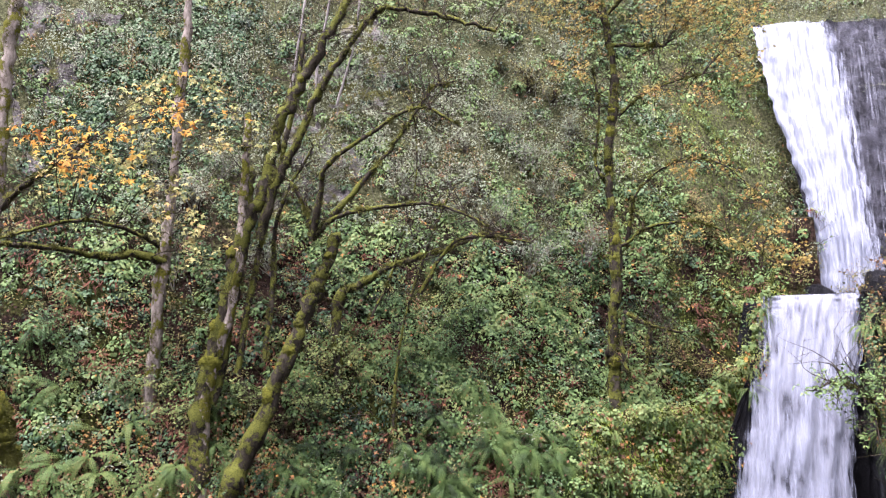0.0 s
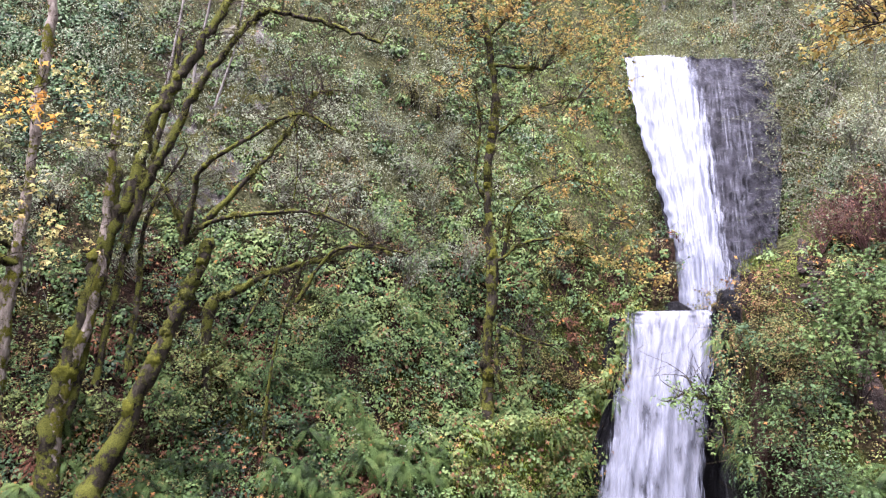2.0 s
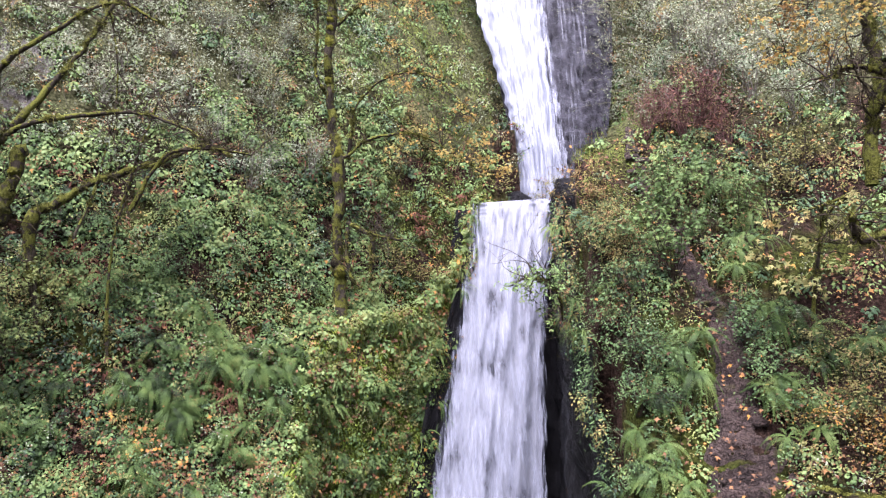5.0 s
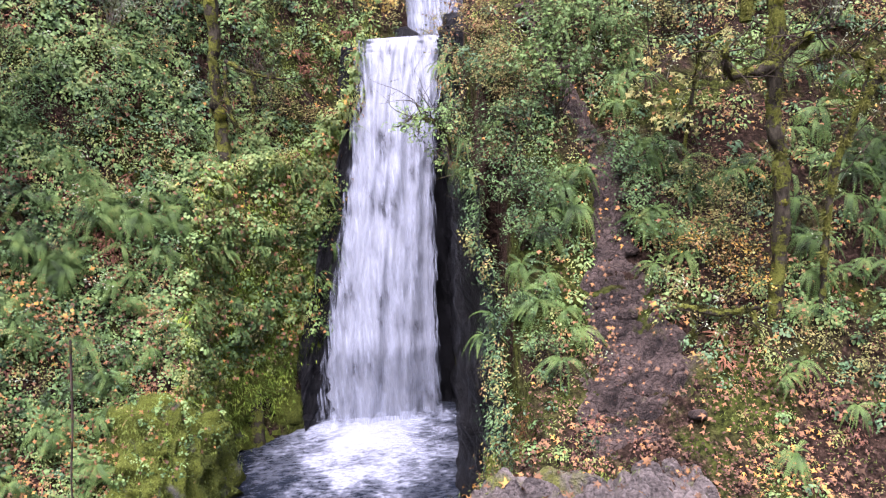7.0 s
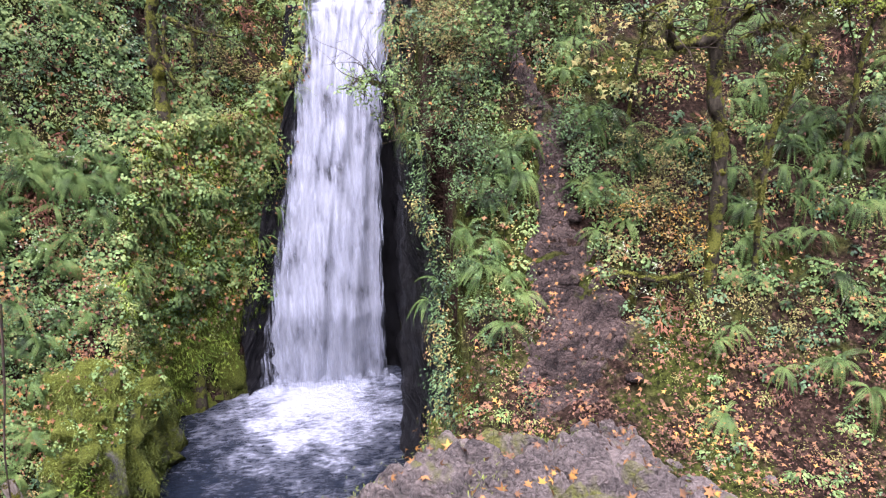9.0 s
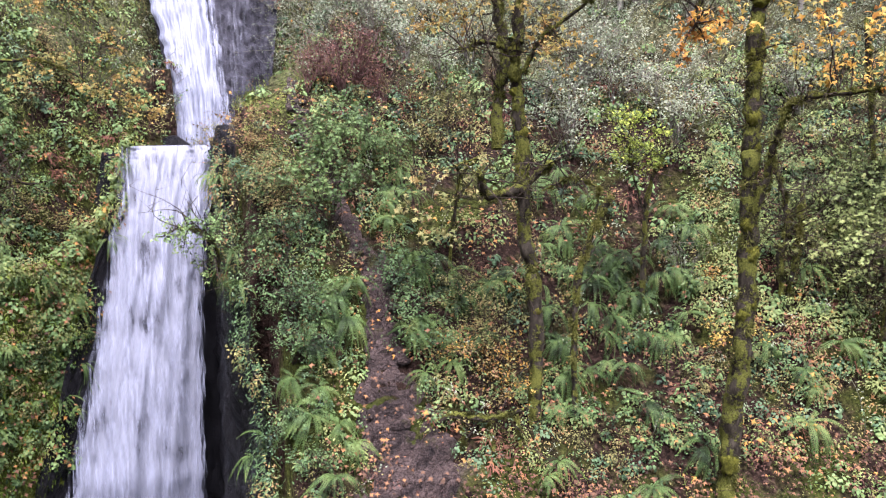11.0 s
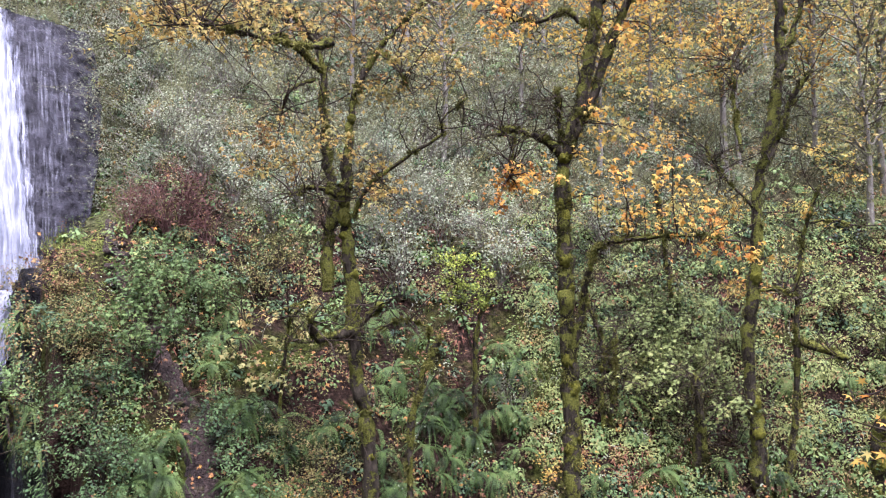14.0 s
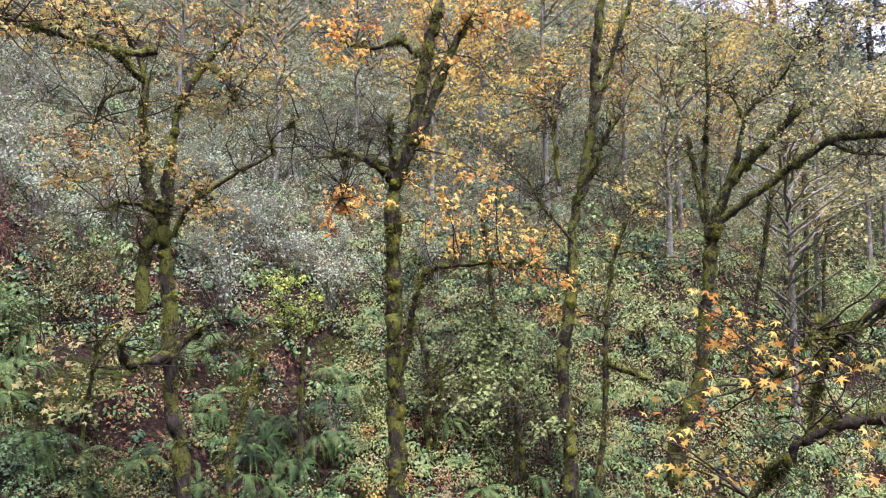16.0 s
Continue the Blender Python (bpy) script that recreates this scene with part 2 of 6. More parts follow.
def rock_mat(name, dark, light, moss=None, moss_at=0.6, rough=0.5, scale=1.0, stretch=None, crackle=0.5, wet=0.12):
    m, nt, out, node = graph(name)
    big = noise_tex(nt, node, 0.9 * scale, 5, 0.6, stretch=stretch).outputs[0]
    warp = nt.nodes.new("ShaderNodeVectorMath")
    warp.operation = "MULTIPLY_ADD"
    nt.links.new(noise_tex(nt, node, 2.2 * scale, 4, 0.6).outputs["Color"], warp.inputs[0])
    warp.inputs[1].default_value = (0.35 / scale,) * 3
    nt.links.new(node("ShaderNodeNewGeometry").outputs["Position"], warp.inputs[2])
    crack = noise_tex(nt, node, 3.5 * scale, kind="ShaderNodeTexVoronoi", stretch=stretch, coord=warp.outputs[0])
    crack.feature = "DISTANCE_TO_EDGE"
    fine = noise_tex(nt, node, 16 * scale, 6, 0.7).outputs[0]
    fac = calc(nt, "ADD", calc(nt, "MULTIPLY", big, 0.55), calc(nt, "MULTIPLY", fine, 0.45))
    col = ramp(nt, fac, [(0.42, dark), (0.57, light)])
    edge = ramp(nt, crack.outputs[0], [(0.0, (0.25, 0.25, 0.25)), (0.1, (1, 1, 1))])
    mm = nt.nodes.new("ShaderNodeMix")
    mm.data_type, mm.blend_type = "RGBA", "MULTIPLY"
    mm.inputs[0].default_value = crackle
    nt.links.new(col, mm.inputs[6])
    nt.links.new(edge, mm.inputs[7])
    col = mm.outputs[2]
    rgh = ramp(nt, fine, [(0.3, (rough * 0.6,) * 3), (0.7, (min(1, rough * 1.4),) * 3)])
    if moss:
        patch = noise_tex(nt, node, 0.8, 4, 0.65).outputs[0]
        cover = ramp(nt, patch, [(moss_at - 0.05, (0, 0, 0)), (moss_at + 0.04, (1, 1, 1))])
        tint = ramp(nt, noise_tex(nt, node, 22, 4, 0.7).outputs[0], [(0.3, tuple(c * 0.3 for c in moss)), (0.68, moss)])
        col = mix(nt, node, cover, col, tint)
        rgh = mix(nt, node, cover, rgh, (0.95, 0.95, 0.95))
    hgt = calc(nt, "ADD", calc(nt, "MULTIPLY", fine, 1.2), calc(nt, "ADD", calc(nt, "MULTIPLY", edge, crackle * 0.6), big))
    bump = node("ShaderNodeBump", Height=hgt, Strength=1.0, Distance=0.09)
    b = node("ShaderNodeBsdfPrincipled", Base_Color=col, Roughness=rgh, Specular_IOR_Level=wet, Normal=bump.outputs[0])
    nt.links.new(b.outputs[0], out.inputs[0])
    return m


def soil_mat():
    m, nt, out, node = graph("soil")
    a = noise_tex(nt, node, 0.55, 5, 0.6).outputs[0]
    f = noise_tex(nt, node, 9, 6, 0.7).outputs[0]
    col = ramp(nt, f, [(0.38, (0.006, 0.004, 0.003)), (0.53, (0.02, 0.0125, 0.009)), (0.7, (0.065, 0.04, 0.03))])
    green = ramp(nt, f, [(0.38, (0.005, 0.006, 0.002)), (0.7, (0.055, 0.066, 0.014))])
    col = mix(nt, node, ramp(nt, a, [(0.48, (0, 0, 0)), (0.6, (1, 1, 1))]), col, green)
    high = node("ShaderNodeSeparateXYZ", Vector=node("ShaderNodeNewGeometry").outputs["Position"]).outputs[2]
    high = calc(nt, "ADD", calc(nt, "MULTIPLY", calc(nt, "SUBTRACT", high, 13.0), 0.12), calc(nt, "MULTIPLY", calc(nt, "SUBTRACT", a, 0.5), 1.6))
    grass = ramp(nt, f, [(0.35, (0.012, 0.013, 0.006)), (0.52, (0.06, 0.065, 0.03)), (0.68, (0.14, 0.14, 0.075))])
    col = mix(nt, node, ramp(nt, high, [(0.15, (0, 0, 0)), (0.6, (1, 1, 1))]), col, grass)
    bump = node("ShaderNodeBump", Height=f, Strength=1.0, Distance=0.12)
    b = node("ShaderNodeBsdfPrincipled", Base_Color=col, Roughness=0.95, Specular_IOR_Level=0.04, Normal=bump.outputs[0])
    nt.links.new(b.outputs[0], out.inputs[0])
    return m


def water_mat(name, thin, thick, streak=7.0, shade=(0.13, 0.15, 0.23), churn=0.45, white=(0.37, 0.41, 0.5), drop=0.07):
    """White falling water: streaks run down, thin parts let the rock show. thin..thick: where it opens."""
    m, nt, out, node = graph(name)
    run = noise_tex(nt, node, 1.0, 4, 0.6, stretch=(streak, streak * 0.04, streak * drop)).outputs[0]
    lump = noise_tex(nt, node, 1.0, 5, 0.62, stretch=(2.4, 0.5, 0.75)).outputs[0]
    body = calc(nt, "ADD", calc(nt, "MULTIPLY", run, 1 - churn), calc(nt, "MULTIPLY", lump, churn))
    alpha = ramp(nt, body, [(thin, (0, 0, 0)), (thick, (1, 1, 1))])
    col = ramp(nt, body, [(0.36, shade), (0.6, white)])
    bump = node("ShaderNodeBump", Height=body, Strength=0.3, Distance=0.1)
    b = node("ShaderNodeBsdfPrincipled", Base_Color=col, Roughness=0.6, Normal=bump.outputs[0])
    tl = node("ShaderNodeBsdfTranslucent", Color=col)
    solid = node("ShaderNodeMixShader", i0=0.3, i1=b.outputs[0], i2=tl.outputs[0])
    clear = node("ShaderNodeBsdfTransparent")
    ms = node("ShaderNodeMixShader", i0=alpha, i1=clear.outputs[0], i2=solid.outputs[0])
    nt.links.new(ms.outputs[0], out.inputs[0])
    return m


def pool_mat():
    """Dark pool; foam spreads from where the falls strike it."""
    m, nt, out, node = graph("pool_water")
    pos = node("ShaderNodeNewGeometry").outputs["Position"]
    dst = nt.nodes.new("ShaderNodeVectorMath")
    dst.operation = "DISTANCE"
    sc = nt.nodes.new("ShaderNodeVectorMath")
    sc.operation = "MULTIPLY"
    sc.inputs[1].default_value = (1.0, 0.75, 1.0)
    nt.links.new(pos, sc.inputs[0])
    nt.links.new(sc.outputs[0], dst.inputs[0])
    dst.inputs[1].default_value = (-0.4, 23.0 * 0.75, 0)
    swirl = noise_tex(nt, node, 0.9, 6, 0.7).outputs[0]
    fleck = noise_tex(nt, node, 7.0, 8, 0.78, stretch=(0.4, 1.3, 1)).outputs[0]
    near = calc(nt, "SUBTRACT", 1.0, calc(nt, "DIVIDE", dst.outputs["Value"], 7.0))
    fleck = ramp(nt, fleck, [(0.4, (0, 0, 0)), (0.72, (1, 1, 1))])
    body = calc(nt, "ADD", calc(nt, "MULTIPLY", near, 0.67), calc(nt, "ADD", calc(nt, "MULTIPLY", swirl, 0.7), calc(nt, "MULTIPLY", fleck, 0.28)))
    core = ramp(nt, body, [(0.66, (0, 0, 0)), (0.82, (0.12, 0.12, 0.12)), (1.0, (0.9, 0.9, 0.9))])
    reach = ramp(nt, near, [(0.0, (0.012, 0.012, 0.012)), (0.35, (0.03, 0.03, 0.03)), (0.62, (0.12, 0.12, 0.12)), (0.85, (0.5, 0.5, 0.5))])
    foam = calc(nt, "MAXIMUM", core, calc(nt, "MULTIPLY", fleck, reach))
    col = mix(nt, node, foam, (0.006, 0.01, 0.018), (0.36, 0.39, 0.47))
    rgh = ramp(nt, foam, [(0.0, (0.2,) * 3), (0.5, (0.7,) * 3)])
    bump = node("ShaderNodeBump", Height=calc(nt, "ADD", swirl, fleck), Strength=0.9, Distance=0.12)
    b = node("ShaderNodeBsdfPrincipled", Base_Color=col, Roughness=rgh, Normal=bump.outputs[0])
    b.inputs["Specular IOR Level"].default_value = 0.3
    nt.links.new(b.outputs[0], out.inputs[0])
    return m


M_soil = soil_mat()
M_pool = pool_mat()
M_fall = water_mat("falling_water", 0.25, 0.46, 7.5, churn=0.78, shade=(0.19, 0.205, 0.245), white=(0.28, 0.3, 0.345))
M_veil = water_mat("water_veil", 0.44, 0.7, 17.0, (0.23, 0.255, 0.32), 0.4, (0.32, 0.35, 0.42))
M_strand = water_mat("water_strands", 0.5, 0.9, 36.0, (0.16, 0.17, 0.21), 0.3, (0.34, 0.36, 0.42), 0.006)
M_bed = water_mat("white_water", 0.2, 0.34, 12.0, (0.12, 0.135, 0.175), 0.35, (0.26, 0.285, 0.34))
M_splash = water_mat("splash_water", 0.42, 0.85, 4.0, (0.27, 0.3, 0.38), 0.8, (0.4, 0.44, 0.53))
# wet black rock, darkened further so the colour includes the gorge's shade
M_wet_shaded = rock_mat("shaded_wet_basalt", (0.002, 0.002, 0.0025), (0.012, 0.012, 0.014), rough=0.5, scale=1.6, stretch=(1, 1, 0.6))
M_face = rock_mat("falls_basalt", (0.006, 0.006, 0.008), (0.07, 0.07, 0.085), rough=0.4, scale=3.4, stretch=(1, 1, 0.7))
M_mossrock = rock_mat("mossy_basalt", (0.02, 0.02, 0.02), (0.1, 0.095, 0.09), (0.1, 0.12, 0.018), 0.36, 0.5, 1.4)
M_cliff = rock_mat("pale_cliff", (0.035, 0.031, 0.028), (0.2, 0.185, 0.17), (0.11, 0.11, 0.03), 0.52, 0.85, 1.2)
M_boulder = rock_mat("boulder_rock", (0.028, 0.0235, 0.022), (0.125, 0.104, 0.095), (0.1, 0.105, 0.02), 0.6, 0.36, 1.0, (0.6, 1.8, 1.8), 0.35, 0.3)
M_trail = rock_mat("trail_rock", (0.014, 0.0105, 0.0095), (0.095, 0.07, 0.06), (0.08, 0.085, 0.02), 0.63, 0.5, 1.9, (0.7, 1.6, 1.6), 0.75)
MOSS = (0.13, 0.13, 0.018)
M_bark = bark_mat("grey_bark", (0.28, 0.245, 0.205), (0.07, 0.056, 0.042), MOSS, 0.42)
M_mossbark = bark_mat("mossy_bark", (0.05, 0.043, 0.03), (0.008, 0.0065, 0.0045), (0.125, 0.135, 0.026), 0.5)
M_pale = bark_mat("pale_bark", (0.22, 0.205, 0.185), (0.09, 0.08, 0.07), MOSS, 0.2)
M_twig = bark_mat("twig_bark", (0.06, 0.045, 0.035), (0.015, 0.012, 0.01), (0.06, 0.06, 0.018), 0.25)
M_redtwig = bark_mat("red_twig", (0.15, 0.085, 0.075), (0.06, 0.03, 0.028), MOSS, 0.05)
# grey lichened twigs, lightened further to carry the hillside's haze
M_hazed_twig = bark_mat("hazed_pale_twig", (0.19, 0.18, 0.15), (0.09, 0.084, 0.07), (0.16, 0.17, 0.065), 0.3)
M_cushion = rock_mat("moss_cushion", (0.03, 0.033, 0.006), (0.1, 0.105, 0.016), (0.16, 0.165, 0.02), 0.45, 0.95, 2.0, None, 0.0)
M_mosstuft = leaf_mat("moss_tufts", [(0.05, 0.053, 0.015), (0.11, 0.115, 0.028), (0.18, 0.18, 0.045)], 0.9, 0.3, 0.6)
M_salal = leaf_mat("salal_leaves", [(0.036, 0.066, 0.024), (0.075, 0.135, 0.045), (0.125, 0.2, 0.066), (0.17, 0.245, 0.082), (0.2, 0.25, 0.092)], 0.35, 0.25)
M_bush = leaf_mat("bush_leaves", [(0.02, 0.04, 0.018), (0.048, 0.09, 0.036), (0.085, 0.15, 0.056), (0.125, 0.195, 0.072), (0.155, 0.205, 0.082)], 0.4, 0.35)
M_dark = leaf_mat("ivy_leaves", [(0.024, 0.05, 0.026), (0.048, 0.094, 0.045), (0.084, 0.145, 0.066), (0.125, 0.185, 0.086)], 0.3, 0.2)
M_lime = leaf_mat("lime_leaves", [(0.1, 0.14, 0.05), (0.17, 0.22, 0.075), (0.235, 0.285, 0.095), (0.28, 0.295, 0.105)], 0.5, 0.4)
# grey-green brush leaves; air haze is mixed into these paler, bluer tints
M_hazed_leaf = leaf_mat("hazed_pale_leaves", [(0.11, 0.14, 0.09), (0.19, 0.23, 0.15), (0.25, 0.29, 0.19), (0.28, 0.31, 0.205), (0.3, 0.31, 0.215)], 0.55, 0.35)
M_olive = leaf_mat("olive_leaves", [(0.08, 0.085, 0.035), (0.15, 0.155, 0.055), (0.21, 0.2, 0.07), (0.24, 0.17, 0.07), (0.25, 0.12, 0.065)], 0.55, 0.35)
M_grassmoss = leaf_mat("bank_moss", [(0.06, 0.085, 0.02), (0.105, 0.14, 0.03), (0.15, 0.19, 0.042), (0.2, 0.215, 0.055)], 0.8, 0.35)
M_deepmoss = leaf_mat("deep_moss", [(0.0517, 0.078, 0.0132), (0.0978, 0.156, 0.022), (0.172, 0.247, 0.0352), (0.253, 0.312, 0.055)], 0.9, 0.3)
M_litter = leaf_mat("fallen_leaves", [(0.055, 0.034, 0.022), (0.1, 0.057, 0.034), (0.155, 0.082, 0.042), (0.25, 0.125, 0.045), (0.42, 0.225, 0.05)], 0.6, 0.15, 0.5)
M_autumn = leaf_mat("autumn_leaves", [(0.42, 0.15, 0.04), (0.5, 0.235, 0.05), (0.54, 0.32, 0.065), (0.47, 0.36, 0.085), (0.3, 0.29, 0.1)], 0.5, 0.65, 0.4)
M_gold = leaf_mat("golden_leaves", [(0.38, 0.17, 0.05), (0.46, 0.27, 0.062), (0.5, 0.35, 0.078), (0.41, 0.36, 0.1), (0.26, 0.3, 0.1)], 0.5, 0.65, 0.4)
M_greengold = leaf_mat("greengold_leaves", [(0.15, 0.19, 0.08), (0.27, 0.3, 0.11), (0.38, 0.345, 0.135), (0.48, 0.34, 0.12)], 0.5, 0.45, 0.35)
M_frond = leaf_mat("fern_green", [(0.03, 0.058, 0.017), (0.052, 0.094, 0.025), (0.08, 0.13, 0.034), (0.12, 0.162, 0.045)], 0.4, 0.25, 0.25, True)
# needle greens greyed and lightened to paint in the distance haze
M_hazed_needle = leaf_mat("hazed_conifer", [(0.07, 0.09, 0.085), (0.12, 0.145, 0.13), (0.19, 0.21, 0.2)], 0.6, 0.2)
M_sapling = leaf_mat("sapling_leaves", [(0.17, 0.24, 0.04), (0.28, 0.36, 0.06), (0.38, 0.45, 0.085), (0.45, 0.48, 0.1)], 0.5, 0.5)
M_deadfern = leaf_mat("dead_bracken", [(0.06, 0.026, 0.018), (0.1, 0.044, 0.028), (0.15, 0.068, 0.042), (0.2, 0.1, 0.055)], 0.7, 0.2)
M_thimble = leaf_mat("bush_maple_leaves", [(0.035, 0.07, 0.02), (0.06, 0.104, 0.036), (0.092, 0.15, 0.05), (0.135, 0.2, 0.062)], 0.5, 0.35)
M_rustgold = leaf_mat("turning_leaves", [(0.22, 0.11, 0.045), (0.34, 0.21, 0.06), (0.36, 0.27, 0.075), (0.27, 0.25, 0.08), (0.19, 0.22, 0.08)], 0.5, 0.6, 0.4)
M_redleaf = leaf_mat("red_leaves", [(0.09, 0.04, 0.035), (0.15, 0.07, 0.05), (0.19, 0.11, 0.07), (0.14, 0.12, 0.07)], 0.6, 0.3)

M_scrap = leaf_mat("leaf_scraps", [(0.03, 0.018, 0.014), (0.07, 0.038, 0.028), (0.12, 0.062, 0.044), (0.2, 0.1, 0.06)], 0.7, 0.1, 0.5)
# ---- the ground ----
def axis(lo, hi, a, b, step):
    out, v, g = [], a, step
    while v > lo:
        g *= 1.2
        v -= g
        out.append(v)
    res = out[::-1] + list(np.arange(a, b, step))
    v, g = res[-1], step
    while v < hi:
        g *= 1.2
        v += g
        res.append(v)
    return np.array(res)


gx, gy = axis(-2500, 2500, -26, 34, 0.28), axis(-2500, 2500, 4, 42, 0.28)
X, Y = np.meshgrid(gx, gy)
Z = ground_height(X, Y)
ground = new("ground", fast_mesh("ground", np.stack([X, Y, Z], -1).reshape(-1, 3), np.full((len(gx) - 1) * (len(gy) - 1), 4), grid_faces(len(gy), len(gx)).ravel(), M_soil))
tagged(ground, "steep forest ground of dark soil, moss and roots", "ground", kind="structure")


# ---- rock walls of the gorge ----
def rough_sheet(name, rows, cols, place, amount, material, scale=1.0):
    """A surface place(u, v) with broken rock relief along its normal."""
    u, v = np.meshgrid(np.linspace(0, 1, cols), np.linspace(0, 1, rows))
    p = place(u, v)
    nrm = unit(np.cross(np.gradient(p, axis=1), np.gradient(p, axis=0)))
    h = np.zeros(u.shape)
    for i in range(rows):
        for j in range(cols):
            q = Vector(p[i, j]) * scale
            c = noise.voronoi(q * 1.7)[0]
            h[i, j] = 0.55 * (c[1] - c[0]) + 0.5 * noise.fractal(q * 0.7, 0.8, 2.1, 4)
    p = p + nrm * (amount * h)[:, :, None]
    return new(name, fast_mesh(name, p.reshape(-1, 3), np.full((rows - 1) * (cols - 1), 4), grid_faces(rows, cols).ravel(), material))


def wall_along(plan, low, tops, under=0.0):
    """An upright rock wall along a line on the plan, tops given at each corner; under: how far its foot is hollowed."""
    plan = np.array(plan, float)
    t = np.linspace(0, 1, len(plan))

    def place(u, v):
        x, y, top = (np.interp(u, t, c) for c in (plan[:, 0], plan[:, 1], tops))
        z = top + (low - top) * v
        y = y + under * smooth(5.0, 0.5, z) * smooth(20.5, 23.0, y)
        return np.stack([x, y, z], -1)

    return place


left_wall = rough_sheet("cliff_left", 60, 60, wall_along([(-6.5, 15.5), (-5.35, 19.4), (-5.0, 22.2), (-3.4, 23.2), (-1.95, 24.3), (-0.65, 25.7), (0.3, 27.0)], -0.7, [1.0, 4.5, 9.6, 9.8, 9.9, 11.2, 14.2], 0.35), 0.6, M_mossrock)
tagged(left_wall, "mossy dark basalt wall beside the plunge pool", "cliff", kind="structure")
left_wet = rough_sheet("cliff_wet", 60, 30, wall_along([(-2.75, 23.45), (-1.75, 24.1), (-0.45, 25.5), (0.45, 26.85)], -0.7, [2.6, 6.5, 11.0, 13.3], 0.3), 0.35, M_wet_shaded, 1.6)
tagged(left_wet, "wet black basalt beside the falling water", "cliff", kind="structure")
# the overhang's shade on this wet wall comes from its near-black colour
right_wall = rough_sheet("cliff_right", 70, 70, wall_along([(2.9, 27.0), (2.75, 24), (2.6, 21), (2.22, 19), (2.42, 16), (2.35, 13.6), (2.28, 12.0), (2.8, 11.0)], -0.7, [13.2, 13.3, 13.3, 12.8, 9.8, 7.3, 5.6, 5.2]), 0.45, M_wet_shaded, 1.2)
tagged(right_wall, "dark wet basalt wall under the trail bank, shade in its colour", "cliff", kind="structure")


def lower_face(u, v):
    a = np.stack([np.interp(u, [0, 1], [-0.6, 3.4]), np.full(u.shape, 27.0), np.full(u.shape, 13.15)], -1)
    b = np.stack([np.interp(u, [0, 1], [-3.0, 3.2]), np.full(u.shape, 25.0), np.full(u.shape, -0.8)], -1)
    return a + (b - a) * v[:, :, None]


tagged(rough_sheet("cliff_lower", 50, 30, lower_face, 0.4, M_wet_shaded, 1.5), "black basalt face behind the lower falls", "cliff", kind="structure")


def bent(u, v, left, right):
    """A face between two edges, each a row of bearing, elevation and distance from the top down."""
    def side(rows):
        p = np.array([tuple(spot(*r)) for r in rows])
        s = np.linspace(0, 1, len(rows))
        return np.stack([np.interp(v, s, p[:, k]) for k in range(3)], -1)
    a, b = side(left), side(right)
    return a + (b - a) * u[:, :, None]


UPPER_L = [(-0.1, 19.9, 33.9), (0.9, 16, 32.2), (2.3, 10, 30.6), (3.3, 5, 29.3), (3.0, 0.2, 28.6)]
UPPER_R = [(9.9, 18.8, 33.9), (10.9, 15, 32.6), (10.8, 10, 30.8), (10.3, 5, 29.4), (8.5, 0.2, 28.6)]
tagged(rough_sheet("cliff_upper", 110, 90, lambda u, v: bent(u, v, UPPER_L, UPPER_R), 0.3, M_face, 2.2), "dark pebbled basalt face under the upper falls", "cliff", kind="structure")
ledge = rough_sheet("cliff_ledge", 12, 30, lambda u, v: np.stack([0.1 + u * 4.6, 28.9 - v * 2.0, 13.05 + 0 * u], -1), 0.12, M_wet_shaded, 1.5)
tagged(ledge, "wet rock ledge between the two falls", "ledge", kind="structure")

# pale cliff that shows through the trees of the left bank


def draped(plan_u, plan_v, lift):
    def place(u, v):
        a, b, c, d = (np.array(q, float) for q in (plan_u[0], plan_u[1], plan_v[0], plan_v[1]))
        xy = (a + (b - a) * u[:, :, None]) * (1 - v[:, :, None]) + (c + (d - c) * u[:, :, None]) * v[:, :, None]
        return np.stack([xy[..., 0], xy[..., 1], ground_height(xy[..., 0], xy[..., 1]) + lift], -1)
    return place


def cliff_patch(corners, lift=0.12):
    """A bare rock patch lying on the bank: top left, top right, bottom left, bottom right on the plan."""
    return rough_sheet("cliff_patch", 50, 50, draped(corners[:2], corners[2:], lift), 0.5, M_cliff, 1.0)


tagged(cliff_patch([(-16.5, 23.0), (-12.4, 25.9), (-14.7, 19.3), (-12.9, 20.7)]), "bare pale grey rock cliff with moss streaks", "cliff", kind="structure")
tagged(cliff_patch([(-25.5, 17.1), (-21.9, 19.9), (-21.6, 15.9), (-20.0, 17.3)]), "bare brown-grey rock cliff behind the trees", "cliff", kind="structure")

# ---- water ----
pu, pv = np.meshgrid(np.linspace(-14, 4.2, 150), np.linspace(2, 27, 200))
ph = 0.03 * wobble(pu, pv, 0.9) + 0.025 * wobble(pu, pv, 0.43, 2) + 0.12 * np.exp(-((pu + 0.4) ** 2 + (pv - 23.2) ** 2) / 3.0)
pool = new("water", fast_mesh("water", np.stack([pu, pv, ph], -1).reshape(-1, 3), np.full(149 * 199, 4), grid_faces(200, 150).ravel(), M_pool))
tagged(pool, "dark plunge pool with white foam and ripples", "pool", kind="structure")


